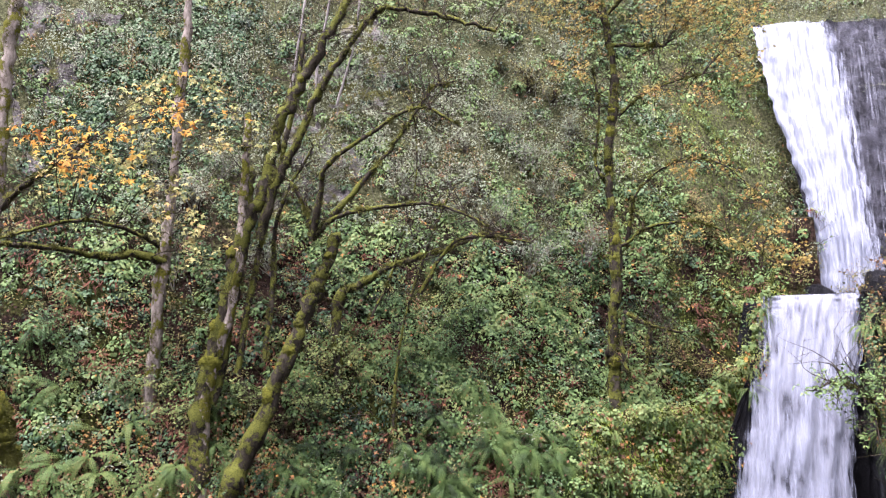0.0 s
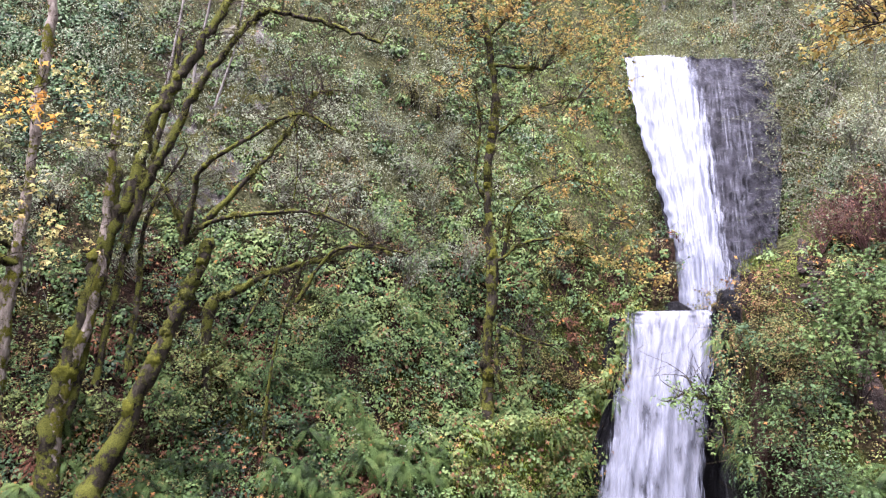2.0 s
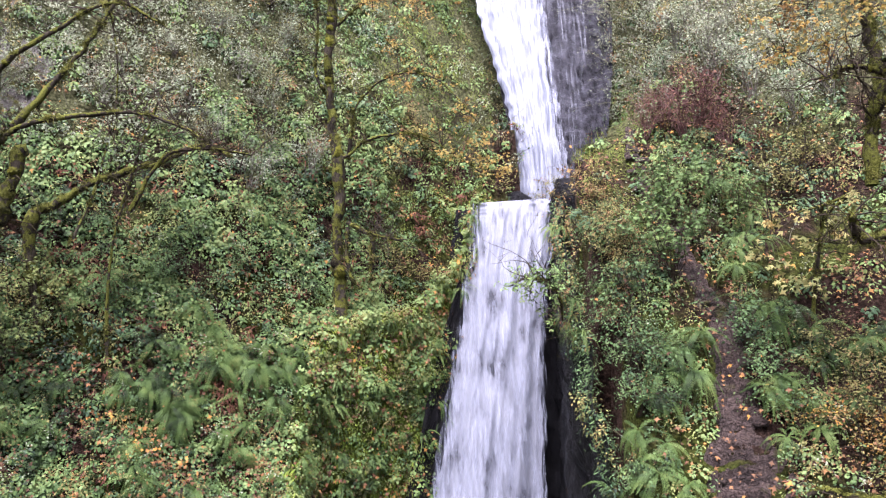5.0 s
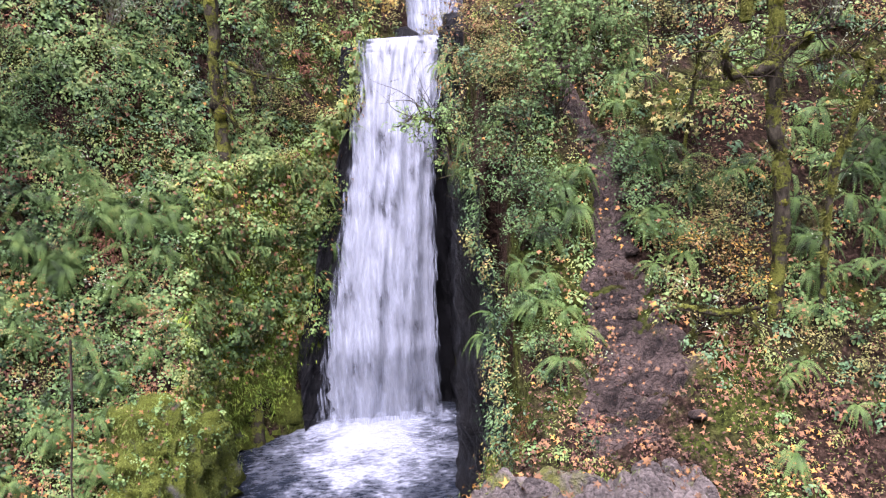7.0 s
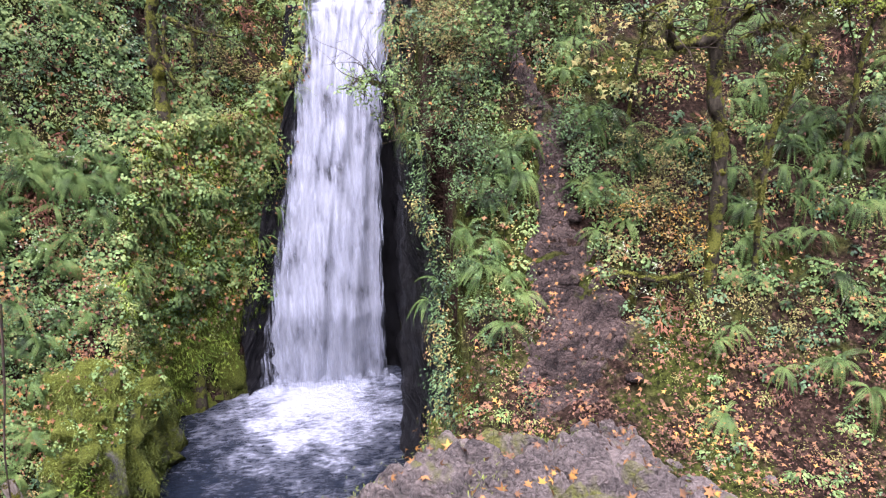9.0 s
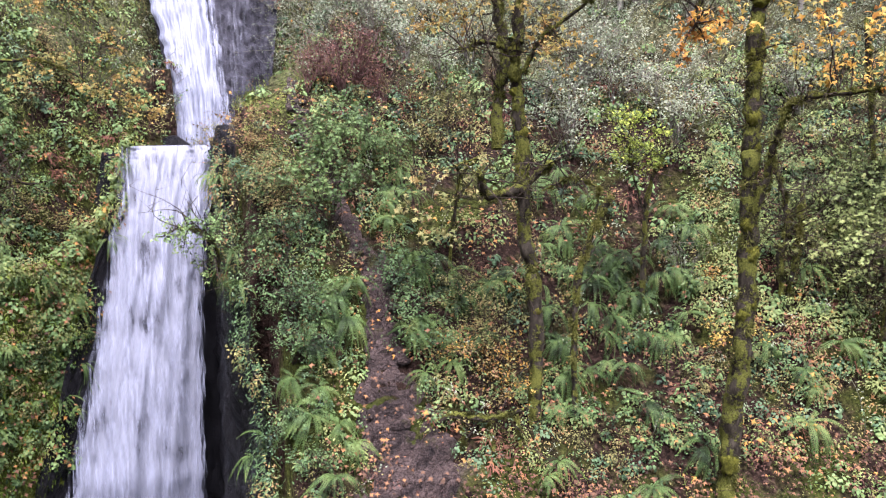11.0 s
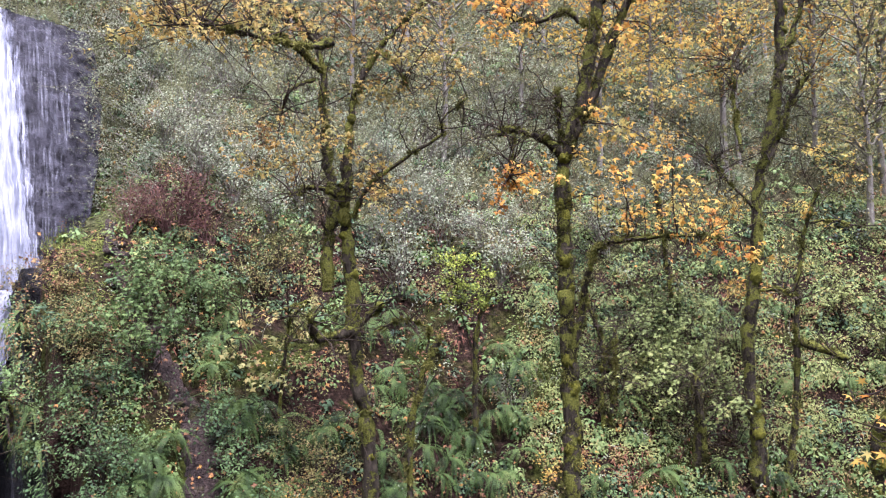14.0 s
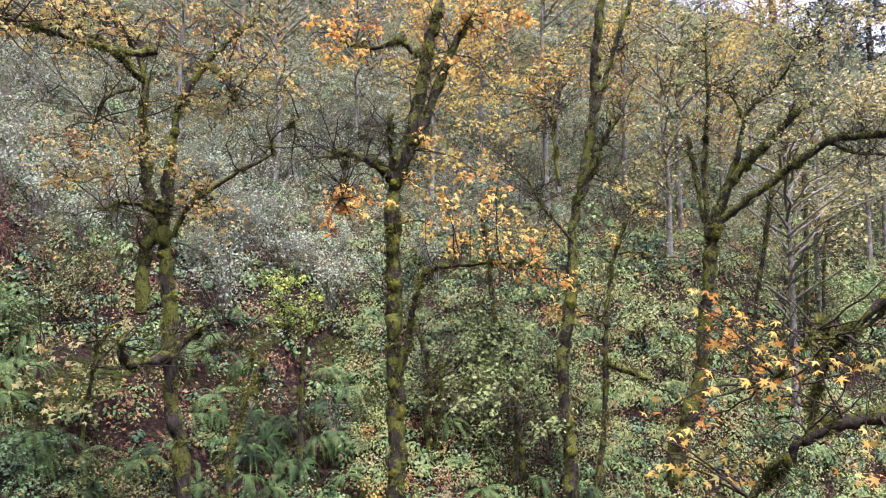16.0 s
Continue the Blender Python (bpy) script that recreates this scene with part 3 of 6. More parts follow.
def water_sheet(name, left, right, material, parent, bulge=0.3, rows=90, cols=50, ripple=0.1, label=""):
    u, v = np.meshgrid(np.linspace(0, 1, cols), np.linspace(0, 1, rows))
    p = bent(u, v, left, right)
    edge = 0.06 * (wobble(v * 8, u * 0 + 3, 0.9) + wobble(v * 8, u * 0, 0.35, 2))
    p[..., 0] += edge * (1 - 2 * np.abs(u - 0.5)) * 0 + edge * np.where(u < 0.5, 1 - 2 * u, 2 * u - 1)
    p[..., 1] -= bulge * np.sin(u * math.pi) + ripple * wobble(u * 5, v * 1.2, 0.9, 1) + ripple * 0.5 * wobble(u * 9, v * 2.5, 0.7, 4)
    return mesh_part(name, fast_mesh(name, p.reshape(-1, 3), np.full((rows - 1) * (cols - 1), 4), grid_faces(rows, cols).ravel(), material), parent, label)


low_l = [(0.15, 0.75, 26.9), (0.0, -0.4, 26.7), (-0.6, -4.5, 26.0), (-1.2, -9, 25.4), (-2.7, -16, 24.8), (-4.3, -23, 24.4), (-5.3, -27.9, 24.6)]
low_r = [(6.1, 0.95, 26.9), (6.0, -0.4, 26.7), (5.5, -4.5, 26.0), (5.1, -9, 25.4), (4.9, -16, 24.8), (4.8, -23, 24.4), (4.9, -27.9, 24.6)]
up_l = [(0.0, 19.75, 33.5), (0.35, 17.5, 32.6), (1.3, 13.5, 31.3), (2.7, 9, 29.9), (3.45, 5, 28.9), (3.7, 0.4, 28.2)]
up_r = [(4.4, 19.4, 33.5), (5.0, 17.5, 32.6), (5.7, 13.5, 31.3), (6.2, 9, 29.9), (6.7, 5, 28.9), (7.2, 0.4, 28.2)]


def shifted(rows, az, d):
    return [(a + az, e, r + d) for a, e, r in rows]


falls_low = thing("waterfall", (1.0, 25.5, 0), "lower tier of white falling water over black rock", "waterfall", "tiers of the falls")
falls_low.location = (0, 0, 0)
water_sheet("water_curtain", low_l, low_r, M_fall, falls_low)
water_sheet("water_veil", shifted(low_l, -0.2, -0.3), shifted(low_r, 0.3, -0.3), M_veil, falls_low, 0.45, label="thin splashing outer veil")
su, sv = np.meshgrid(np.linspace(-1, 1, 60), np.linspace(0, 1, 16))
skirt = np.stack([-0.05 + su * (2.3 + 0.5 * sv), 24.75 - sv * (1.6 - 0.9 * su ** 2) - 0.2, 0.4 * (1 - sv) ** 2 * (1 - 0.6 * su ** 2) * (0.85 + 0.15 * wobble(su * 3, su * 0, 1.3)) + 0.04 + 0.1 * wobble(su * 6, sv * 3, 1.1) * (1 - sv)], -1)
mesh_part("splash", fast_mesh("splash", skirt.reshape(-1, 3), np.full(59 * 15, 4), grid_faces(16, 60).ravel(), M_splash), falls_low, "white splash at the foot of the falls")
falls_up = thing("waterfall", (0, 0, 0), "upper tier of white falling water in a leaning chute", "waterfall", "tiers of the falls")
water_sheet("water_curtain", up_l, up_r, M_bed, falls_up, 0.35, ripple=0.08)
water_sheet("water_veil", shifted(up_l, 0.1, -0.25), shifted(up_r, 0.5, -0.25), M_veil, falls_up, 0.35)
water_sheet("trickle", shifted(up_r, -0.2, -0.4), [(7.6, 19.1, 33.0), (8.4, 17, 32.0), (9.0, 13.5, 30.8), (8.8, 9, 29.4), (8.4, 5, 28.5), (7.9, 0.4, 27.9)], M_strand, falls_up, 0.1, label="thin strands trickling over dark rock")


# ---- foreground boulder ----
def boulder(name, centre, size, sub, material, label, rough=0.16, seed=0.0):
    bm = bmesh.new()
    bmesh.ops.create_icosphere(bm, subdivisions=sub, radius=1.0)
    for v in bm.verts:
        c = v.co.copy()
        q = Vector((math.copysign(abs(c.x) ** 0.8, c.x) * size[0], math.copysign(abs(c.y) ** 0.8, c.y) * size[1], math.copysign(abs(c.z) ** 0.6, c.z) * size[2]))
        s = q + Vector((seed, seed * 2, 0))
        tilt = Vector((s.x * 0.8 + s.y * 0.45, s.y * 1.5 - s.x * 0.4, s.z * 1.6))
        k = noise.voronoi(tilt * 1.1 + noise.noise_vector(s * 1.3) * 0.5)[0]
        h = rough * (0.5 * (k[1] - k[0]) + noise.fractal(s * 0.8, 0.9, 2.0, 5) * 0.9 + 1.1 * (0.6 - abs(noise.noise(tilt * 1.4))) + 0.6 * (0.5 - abs(noise.noise(tilt * 3.1))) + 0.3 * noise.fractal(tilt * 5, 0.7, 2.0, 3) - 0.5)
        slab = tilt.x * 0.75 + tilt.y * 0.5 + 1.1 * noise.noise(tilt * 0.7)
        h += rough * 0.9 * (slab - math.floor(slab)) ** 1.5
        v.co = q + c.normalized() * h
    me = bpy.data.meshes.new(name)
    bm.to_mesh(me)
    bm.free()
    me.polygons.foreach_set("use_smooth", [True] * len(me.polygons))
    me.materials.append(material)
    ob = new(name, me)
    ob.location = centre
    return tagged(ob, label, "rock")


def plates(x, y, along, across, turn, seed=0.0):
    """Relief of fractured rock: tilted plates of differing height parted by cracks. Returns height and crack depth, about 0..1."""
    c, n_ = math.cos(turn), math.sin(turn)
    w = noise.noise_vector(Vector((x * 0.9 + seed, y * 0.9, 0.0))) * 0.22
    a, b = (c * (x + w.x) + n_ * (y + w.y)) / along, (-n_ * (x + w.x) + c * (y + w.y)) / across
    d, p = noise.voronoi(Vector((a, b, seed)))
    r = math.sin(p[0].x * 12.9 + p[0].y * 78.2) * 43758.5
    r -= math.floor(r)
    return r + 0.9 * (b - p[0].y), min(1.0, (d[1] - d[0]) * 3.0)


def slab_rock(cx0, cy0, a, b0, top):
    """A broad outcrop: humped top broken into tilted plates and cracks."""
    n, m = 330, 200
    u, v = np.meshgrid(np.linspace(-1.3, 1.3, n) * a, np.linspace(-1.3, 1.3, m) * b0)
    z = np.zeros(u.shape)
    for i in range(m):
        for k in range(n):
            x, y = u[i, k], v[i, k]
            q = Vector((x, y, 0))
            e = math.sqrt((x / a) ** 2 + (y / b0) ** 2) * (1 + 0.12 * noise.noise(q * 0.6 + Vector((3, 1, 0))))
            h = top - 0.14 * max(0.0, x + 0.4) - 0.7 * e ** 2 - 6.0 * max(0.0, e - 0.84) ** 1.3
            p1, c1 = plates(x, y, 1.25, 0.5, -0.5)
            p2, c2 = plates(x, y, 0.55, 0.22, -0.65, 4.0)
            h += 0.42 * p1 + 0.18 * p2 - 0.32 * (1 - c1) ** 2 - 0.18 * (1 - c2) ** 2 - 0.2
            h += 0.22 * noise.fractal(q * 0.5, 0.9, 2.0, 3) + 0.025 * noise.fractal(q * 5, 0.7, 2.0, 3)
            z[i, k] = max(h, 2.0)
    me = fast_mesh("boulder", np.stack([u, v, z], -1).reshape(-1, 3), np.full((m - 1) * (n - 1), 4), grid_faces(m, n).ravel(), M_boulder, flat=True)
    ob = new("boulder", me)
    ob.location = (cx0, cy0, 0)
    return tagged(ob, "large weathered brown-grey boulder strewn with orange leaves", "rock")


rock = slab_rock(3.55, 8.75, 4.5, 2.5, 6.3)
moss_rock = boulder("boulder", (-6.3, 19.9, 1.3), (1.25, 2.5, 2.7), 5, M_mossrock, "moss-covered boulder bulging over the pool edge", 0.5, 3.0)
corner_rock = boulder("boulder", (2.95, 12.1, 3.2), (0.9, 1.2, 2.3), 5, M_mossrock, "mossy rock corner above dark water", 0.25, 5.0)
boulder("boulder", (1.3, 28.0, 13.0), (0.85, 0.45, 0.42), 4, M_wet_shaded, "black wet rock beside the chute", 0.25, 6.0)
boulder("boulder", (3.35, 26.4, 13.0), (0.4, 0.55, 1.0), 4, M_wet_shaded, "black wet rock at the ledge's end", 0.25, 9.0)

# ---- trail ----
TRAIL = np.array([(5.3, 11.1), (5.0, 12.0), (4.9, 13.2), (4.9, 13.9), (5.1, 14.8), (5.2, 15.8)] + [(4.8, 17.5), (4.6, 18.8), (4.4, 19.6), (4.4, 20.8)])


def trail_gap(x, y):
    """Distance from the trail's middle line on the plan."""
    best = np.full(np.shape(x), 1e9)
    for a, b in zip(TRAIL[:-1], TRAIL[1:]):
        d = b - a
        t = np.clip(((x - a[0]) * d[0] + (y - a[1]) * d[1]) / (d @ d + 1e-9), 0, 1)
        best = np.minimum(best, np.hypot(x - a[0] - t * d[0], y - a[1] - t * d[1]))
    return best


tl = curve_through([(x, y, 0) for x, y in TRAIL], 34)
tw = np.linspace(-1, 1, 56)
tdir = unit(np.gradient(tl, axis=0))
side = np.stack([tdir[:, 1], -tdir[:, 0], 0 * tdir[:, 0]], -1)
half = np.interp(np.linspace(0, 1, len(tl)), [0, 0.1, 0.22, 0.4, 0.7, 1], [2.4, 1.9, 0.95, 0.5, 0.28, 0.2]) + 0.1 * np.sin(np.arange(len(tl)) * 0.4)
tp = tl[:, None] + side[:, None] * (tw[None, :, None] * half[:, None, None])
tz = ground_height(tp[..., 0], tp[..., 1])
step = 0.3
stair = np.floor(tz / step + 0.35 * wobble(tp[..., 0], tp[..., 1], 0.9)) * step
for i in range(tp.shape[0]):
    for j in range(tp.shape[1]):
        q = Vector((tp[i, j, 0], tp[i, j, 1], tz[i, j]))
        p1, c1 = plates(q.x, q.y, 0.7, 0.3, 0.15, 2.0)
        p2, c2 = plates(q.x, q.y, 0.26, 0.13, -0.2, 7.0)
        stair[i, j] += 0.24 * p1 + 0.13 * p2 - 0.14 * (1 - c1) - 0.1 * (1 - c2) + 0.1 * noise.fractal(q * 2.8, 0.6, 2.2, 5)
tp[..., 2] = 0.25 * tz + 0.75 * stair + 0.2 - 0.85 * np.abs(tw)[None, :] ** 5 - 0.9 * np.clip(1 - np.arange(len(tl)) / 26, 0, 1)[:, None] ** 2
trail = new("path", fast_mesh("path", tp.reshape(-1, 3), np.full((len(tl) - 1) * 55, 4), grid_faces(len(tl), 56).ravel(), M_trail))
tagged(trail, "worn brown dirt and rock trail climbing in rough steps", "path", kind="structure")

for i in range(26):
    k = random.randrange(4, len(tl) - 8)
    o = random.uniform(-0.85, 0.85)
    px_, py_ = tl[k][0] + side[k][0] * o * half[k], tl[k][1] + side[k][1] * o * half[k]
    sz = random.uniform(0.05, 0.13)
    boulder("stone", (px_, py_, float(ground_height(px_, py_)) + 0.12 + sz * 0.15), (sz * 1.5, sz, sz * 0.6), 2, M_trail, "angular brown stone bedded in the trail", sz * 0.4, i * 3.1)["group"] = "stones on the trail"

# ---- what grows on the banks ----
cx, cy = np.meshgrid((gx[:-1] + gx[1:]) / 2, (gy[:-1] + gy[1:]) / 2)
cz = (Z[:-1, :-1] + Z[1:, 1:]) / 2
gxx = (Z[:-1, 1:] - Z[:-1, :-1] + Z[1:, 1:] - Z[1:, :-1]) / 2 / np.diff(gx)[None, :]
gyy = (Z[1:, :-1] - Z[:-1, :-1] + Z[1:, 1:] - Z[:-1, 1:]) / 2 / np.diff(gy)[:, None]
cell = np.diff(gx)[None, :] * np.diff(gy)[:, None] * np.minimum(np.sqrt(1 + gxx ** 2 + gyy ** 2), 6)
far = np.hypot(cx, cy)
bear = np.degrees(np.arctan2(cx, cy))
lift = np.degrees(np.arctan2(cz - EYE_Z, far))
seen_side = (bear > -55) & (bear < 88) & (far > 7.5) & (far < 130) & (cz > 0.3) & (lift > -46) & (lift < 29)
for f in np.linspace(0.25, 0.985, 40):
    seen_side &= ground_height(cx * f, cy * f) < EYE_Z + (cz - EYE_Z) * f + 0.9
weight = np.where(seen_side, cell * np.where(far < 17, 17 / far, (17 / far) ** 2), 0)
in_gorge = (cx > np.interp(cy, [4, 16, 19.4, 22.7, 24.4, 27, 28, 31, 33.5, 35], [-8, -6.6, -5.6, -5.4, -2.3, 0, 1.9, 2.1, 0.7, 0])) & (cx < np.interp(cy, [4, 9, 11, 12, 16, 19, 20.3, 21.6, 24, 30, 34], [-1, 0.4, 1.9, 2.75, 2.95, 2.55, 2.8, 4.2, 5, 5.6, 5.8])) & (cy < 34)
weight = np.where(in_gorge, 0, weight)
on_left = cx < 1.0
patch_a, patch_b = wobble(cx, cy + cz, 4.2, 1), wobble(cx + cz, cy, 2.6, 6)
gap = trail_gap(cx, cy)
bare = (~on_left) & (cz < 6.9 + 0.6 * patch_b) & (cx < 15) & (cy < 13.0)
open_soil = np.where(gap < np.interp(cy, [11, 13, 15, 17.2, 17.5], [1.3, 0.8, 0.42, 0.3, 0.0]), 0.0, 1.0) * np.where(bare, 0.22, 1.0)
moss_face = on_left & (bear > -13) & (lift > -14)
pale_zone = smooth(4.5, 12, lift)
rocky = on_left & (patch_b > 0.25) & (lift > 4) & (bear < -14)


def dome_leaves(base, up, reach, per, squash=0.75):
    """Leaves of mounded plants: each leaf on its plant's dome, facing out and hanging a little."""
    n = len(base) * per
    b, u, r = np.repeat(base, per, 0), np.repeat(up, per, 0), np.repeat(reach, per)[:, None]
    d = unit(RNG.normal(0, 1, (n, 3)))
    along = (d * u).sum(1, keepdims=True)
    d = d - u * along + u * np.abs(along)
    pos = b + r * RNG.uniform(0.6, 1.08, (n, 1)) * (d - u * np.abs(along) * (1 - squash))
    nrm = d + u * 0.3 + np.array([0, -0.1, 0.45]) + RNG.normal(0, 0.28, (n, 3))
    tip = d - u * np.abs(along) + np.array([0, 0, -0.35]) + RNG.normal(0, 0.3, (n, 3))
    return pos, nrm, tip


def bed(name, label, w, plants, per, size, reach, height, material, shape=OVAL, lay=0.0, tip=None, curl=0.0, grow=0.8):
    """A drift of plants chosen over the ground by weight: mounds of leaves, or with lay leaves lying or tufts standing on it."""
    clump = sum(ord(c) for c in name) * 0.37
    w = (w * weight * np.exp(1.5 * wobble(cx + 0.7 * cz, cy - cx * 0.4, 1.5, clump) + 0.8 * wobble(cx, cz + cy, 0.8, clump * 2))).ravel()
    pick = RNG.choice(len(w), plants, p=w / w.sum())
    jx, jy = RNG.random((2, plants)) - 0.5
    sx, sy = np.broadcast_to(np.diff(gx)[None, :], cx.shape).ravel()[pick], np.broadcast_to(np.diff(gy)[:, None], cx.shape).ravel()[pick]
    x, y = cx.ravel()[pick] + jx * sx, cy.ravel()[pick] + jy * sy
    g = unit(np.stack([-gxx.ravel()[pick], -gyy.ravel()[pick], np.ones(plants)], -1))
    big = (np.hypot(x, y) / 20) ** grow
    up = unit(g * 0.7 + np.array([0, 0, 0.5]))
    base = np.stack([x, y, ground_height(x, y)], -1) + up * (height * RNG.random(plants) ** 1.5 * big)[:, None]
    n = plants * per
    sz = np.repeat(size * big * RNG.uniform(0.75, 1.2, plants), per) * RNG.uniform(0.55, 1.3, n)
    if lay:
        pos = np.repeat(base, per, 0) + RNG.normal(0, 1, (n, 3)) * np.repeat(reach * big, per)[:, None]
        nrm = np.repeat(g * (lay + 0.4) + np.array([0, 0, 0.4]), per, 0) + RNG.normal(0, 0.42, (n, 3))
        tips = None if tip is None else np.repeat(g * 0.4 + np.array(tip), per, 0)
    else:
        pos, nrm, tips = dome_leaves(base, up, reach * big * RNG.uniform(0.6, 1.35, plants), per)
    return tagged(new(name, leaf_mesh(name, pos, nrm, sz, material, shape, tips, curl)), label, "plants", kind="stuff")


def near_spots(points, reach):
    best = np.full(cx.shape, 1e9)
    for x, y in points:
        best = np.minimum(best, np.hypot(cx - x, cy - y))
    return np.exp(-(best / reach) ** 2)


hump = near_spots([(5.0, 30.0), (3.8, 20.7), (3.4, 20.1), (3.1, 20.5), (3.3, 19.5), (3.1, 19.9)], 1.0)
open_soil = open_soil * (1 - 0.93 * hump) * np.where(on_left & (bear > -7), 0.35, 1.0)
fern_zone = (~on_left) & (bear > 14) & (bear < 43) & (lift > -17) & (lift < 0)
open_soil = open_soil * np.where(fern_zone, 0.5, 1.0)
W_low = np.where(on_left, np.where((bear < -36) | (lift < -24), 0.45, 1.0), 0.5) * open_soil * (1 - 0.8 * pale_zone) * np.where(moss_face, 0.2, 1)


def brush(name, label, w, count, length, per, size, leaf_m, twig_m, rise=0.7):
    """Arching twigs rooted over the ground by weight, with leaves along them."""
    w = (w * weight * np.exp(1.2 * wobble(cx + 0.5 * cz, cy - cx * 0.4, 2.2, len(name)))).ravel()
    pick = RNG.choice(len(w), count, p=w / w.sum())
    x = cx.ravel()[pick] + (RNG.random(count) - 0.5) * 0.3
    y = cy.ravel()[pick] + (RNG.random(count) - 0.5) * 0.3
    g = unit(np.stack([-gxx.ravel()[pick], -gyy.ravel()[pick], np.ones(count)], -1))
    big = (np.hypot(x, y) / 20) ** 0.7
    way = unit(g * 0.8 + np.array([0, 0, rise]) + RNG.normal(0, 0.45, (count, 3)))
    ln = (length * RNG.uniform(0.5, 1.3, count) * big)[:, None]
    bend = RNG.normal(0, 0.25, (count, 3)) + g * 0.25 + np.array([0, 0, -0.55])
    root = np.stack([x, y, ground_height(x, y) - 0.05], -1)
    t = np.linspace(0, 1, 4)
    line = root[:, None] + way[:, None] * (ln * t)[:, :, None] + bend[:, None] * (ln * t ** 2 * 0.6)[:, :, None]
    a = np.arange(3) * 2.094
    u = unit(np.cross(way, [0.3, 0.2, 0.93]))
    v2 = np.cross(way, u)
    r = (0.011 * big[:, None] * (1 - 0.75 * t))[:, :, None, None]
    ring = np.cos(a)[None, None, :, None] * u[:, None, None] + np.sin(a)[None, None, :, None] * v2[:, None, None]
    vv = (line[:, :, None] + r * ring).reshape(-1, 3)
    one = grid_faces(4, 3, True)
    faces = (one[None] + (np.arange(count) * 12)[:, None, None]).reshape(-1, 4)
    tagged(new(name + "_twigs", fast_mesh(name, vv, np.full(len(faces), 4), faces.ravel(), twig_m)), label, "brush", kind="stuff")
    tt = RNG.uniform(0.25, 1.05, (count, per))
    pos = root[:, None] + way[:, None] * (ln * tt)[:, :, None] + bend[:, None] * (ln * tt ** 2 * 0.6)[:, :, None] + RNG.normal(0, 1, (count, per, 3)) * (0.07 * big)[:, None, None]
    nrm = np.array([0, 0, 0.55]) + g[:, None] * 0.7 + RNG.normal(0, 0.4, (count, per, 3))
    sz = (np.broadcast_to(size * big[:, None], (count, per)) * RNG.uniform(0.6, 1.25, (count, per))).ravel()
    tagged(new(name, leaf_mesh(name, pos.reshape(-1, 3), nrm.reshape(-1, 3), sz, leaf_m)), label, "brush", kind="stuff")


ivy_at = near_spots([(-20.9, 17.6), (-20.0, 18.3), (-20.2, 19.4), (-18.6, 21.1), (-17.9, 20.7), (-20.0, 20.8), (-19.9, 17.6), (-20.3, 20.3)], 1.2)
bed("ground_cover", "broad glossy green leaves carpeting the bank", W_low * smooth(-0.6, 0.4, patch_a) * np.where(on_left, 1, 0.3), 4600, 36, 0.1, 0.28, 0.1, M_salal, BROAD)
bed("ivy_cover", "dark green leaves on the shaded bank", open_soil * smooth(-0.3, 0.5, -patch_a) * (1 - 0.6 * pale_zone) * np.where(bear < -34, 2.0, 1.0) + 6 * ivy_at, 3000, 36, 0.09, 0.28, 0.12, M_dark, BROAD)
bed("bramble_cover", "yellow-green leaves of low brambles", W_low * smooth(0.0, 0.6, patch_b) + np.where((bear > 42) & (lift > -12) & (lift < 7), 1.2, 0.0), 3000, 40, 0.075, 0.34, 0.2, M_lime)
bed("olive_cover", "olive and rust leaves of low brush", open_soil * np.where(moss_face, 0.5, 1) * smooth(-0.3, 0.5, -patch_b), 3200, 40, 0.07, 0.32, 0.2, M_olive)
bed("pale_cover", "small leaves low on the upper slopes, paled with painted haze", open_soil * (0.02 + pale_zone) * np.where(rocky | moss_face, 0.2, 1), 3600, 44, 0.06, 0.38, 0.3, M_hazed_leaf)
bed("bank_moss", "bright moss and fine grass on the rock bank", open_soil * np.where(moss_face, 3.0, 0.15) + np.where(on_left & (bear > -7), 3.0, 0) + 6 * hump + np.where(bare & (gap > 0.9), 0.8, 0), 19000, 6, 0.085, 0.09, 0.06, M_grassmoss, BLADE, 1.0, (0, -0.2, 0.5))
brush("pale_brush", "arching twigs with small grey-green leaves, paled with painted haze", open_soil * (0.05 + pale_zone) * np.where(rocky | moss_face, 0.25, 1), 6500, 1.25, 15, 0.065, M_hazed_leaf, M_hazed_twig)
brush("olive_brush", "brown twigs with olive and rusty leaves", open_soil * np.where(moss_face, 0.3, 1) * (1 - 0.4 * pale_zone), 3000, 0.95, 14, 0.065, M_olive, M_twig)
brush("green_brush", "thin green sprays over the lower bank", W_low, 2600, 0.9, 14, 0.085, M_bush, M_twig)
bed("cliff_herbs", "small green leaves clinging to the rock bank", open_soil * np.where(moss_face, 2.0, 0.0), 2200, 22, 0.095, 0.22, 0.05, M_salal)
bed("leaf_litter", "fallen orange and brown maple leaves", (0.6 + 0.4 * patch_b) * np.where(bare, 1.5, 1.0) * np.where(on_left & (lift < -9), 5.0, 1.0) * (1 - 0.7 * pale_zone), 12500, 3, 0.12, 0.18, 0.35, M_litter, STAR, 1.0, None, 0.9, 0.15)
bed("dead_bracken", "rust-brown dead fern fronds hanging on the bank", np.where(lift < 6, 1.0, 0.0) * np.where(on_left, 1.0, 0.35) * open_soil * (0.1 + smooth(0.1, 0.5, wobble(cx + cz, cy, 3.1, 9))), 750, 34, 0.17, 0.3, 0.05, M_deadfern, BLADE)
bed("leaf_litter", "small brown leaf scraps and twigs on bare soil", np.where(bare, 2.5, 0.0) + np.where(on_left & (lift < -9), 1.2, 0) * smooth(-0.2, 0.4, patch_b), 11000, 4, 0.07, 0.15, 0.05, M_scrap, OVAL, 1.0, None, 0.8, 0.3)


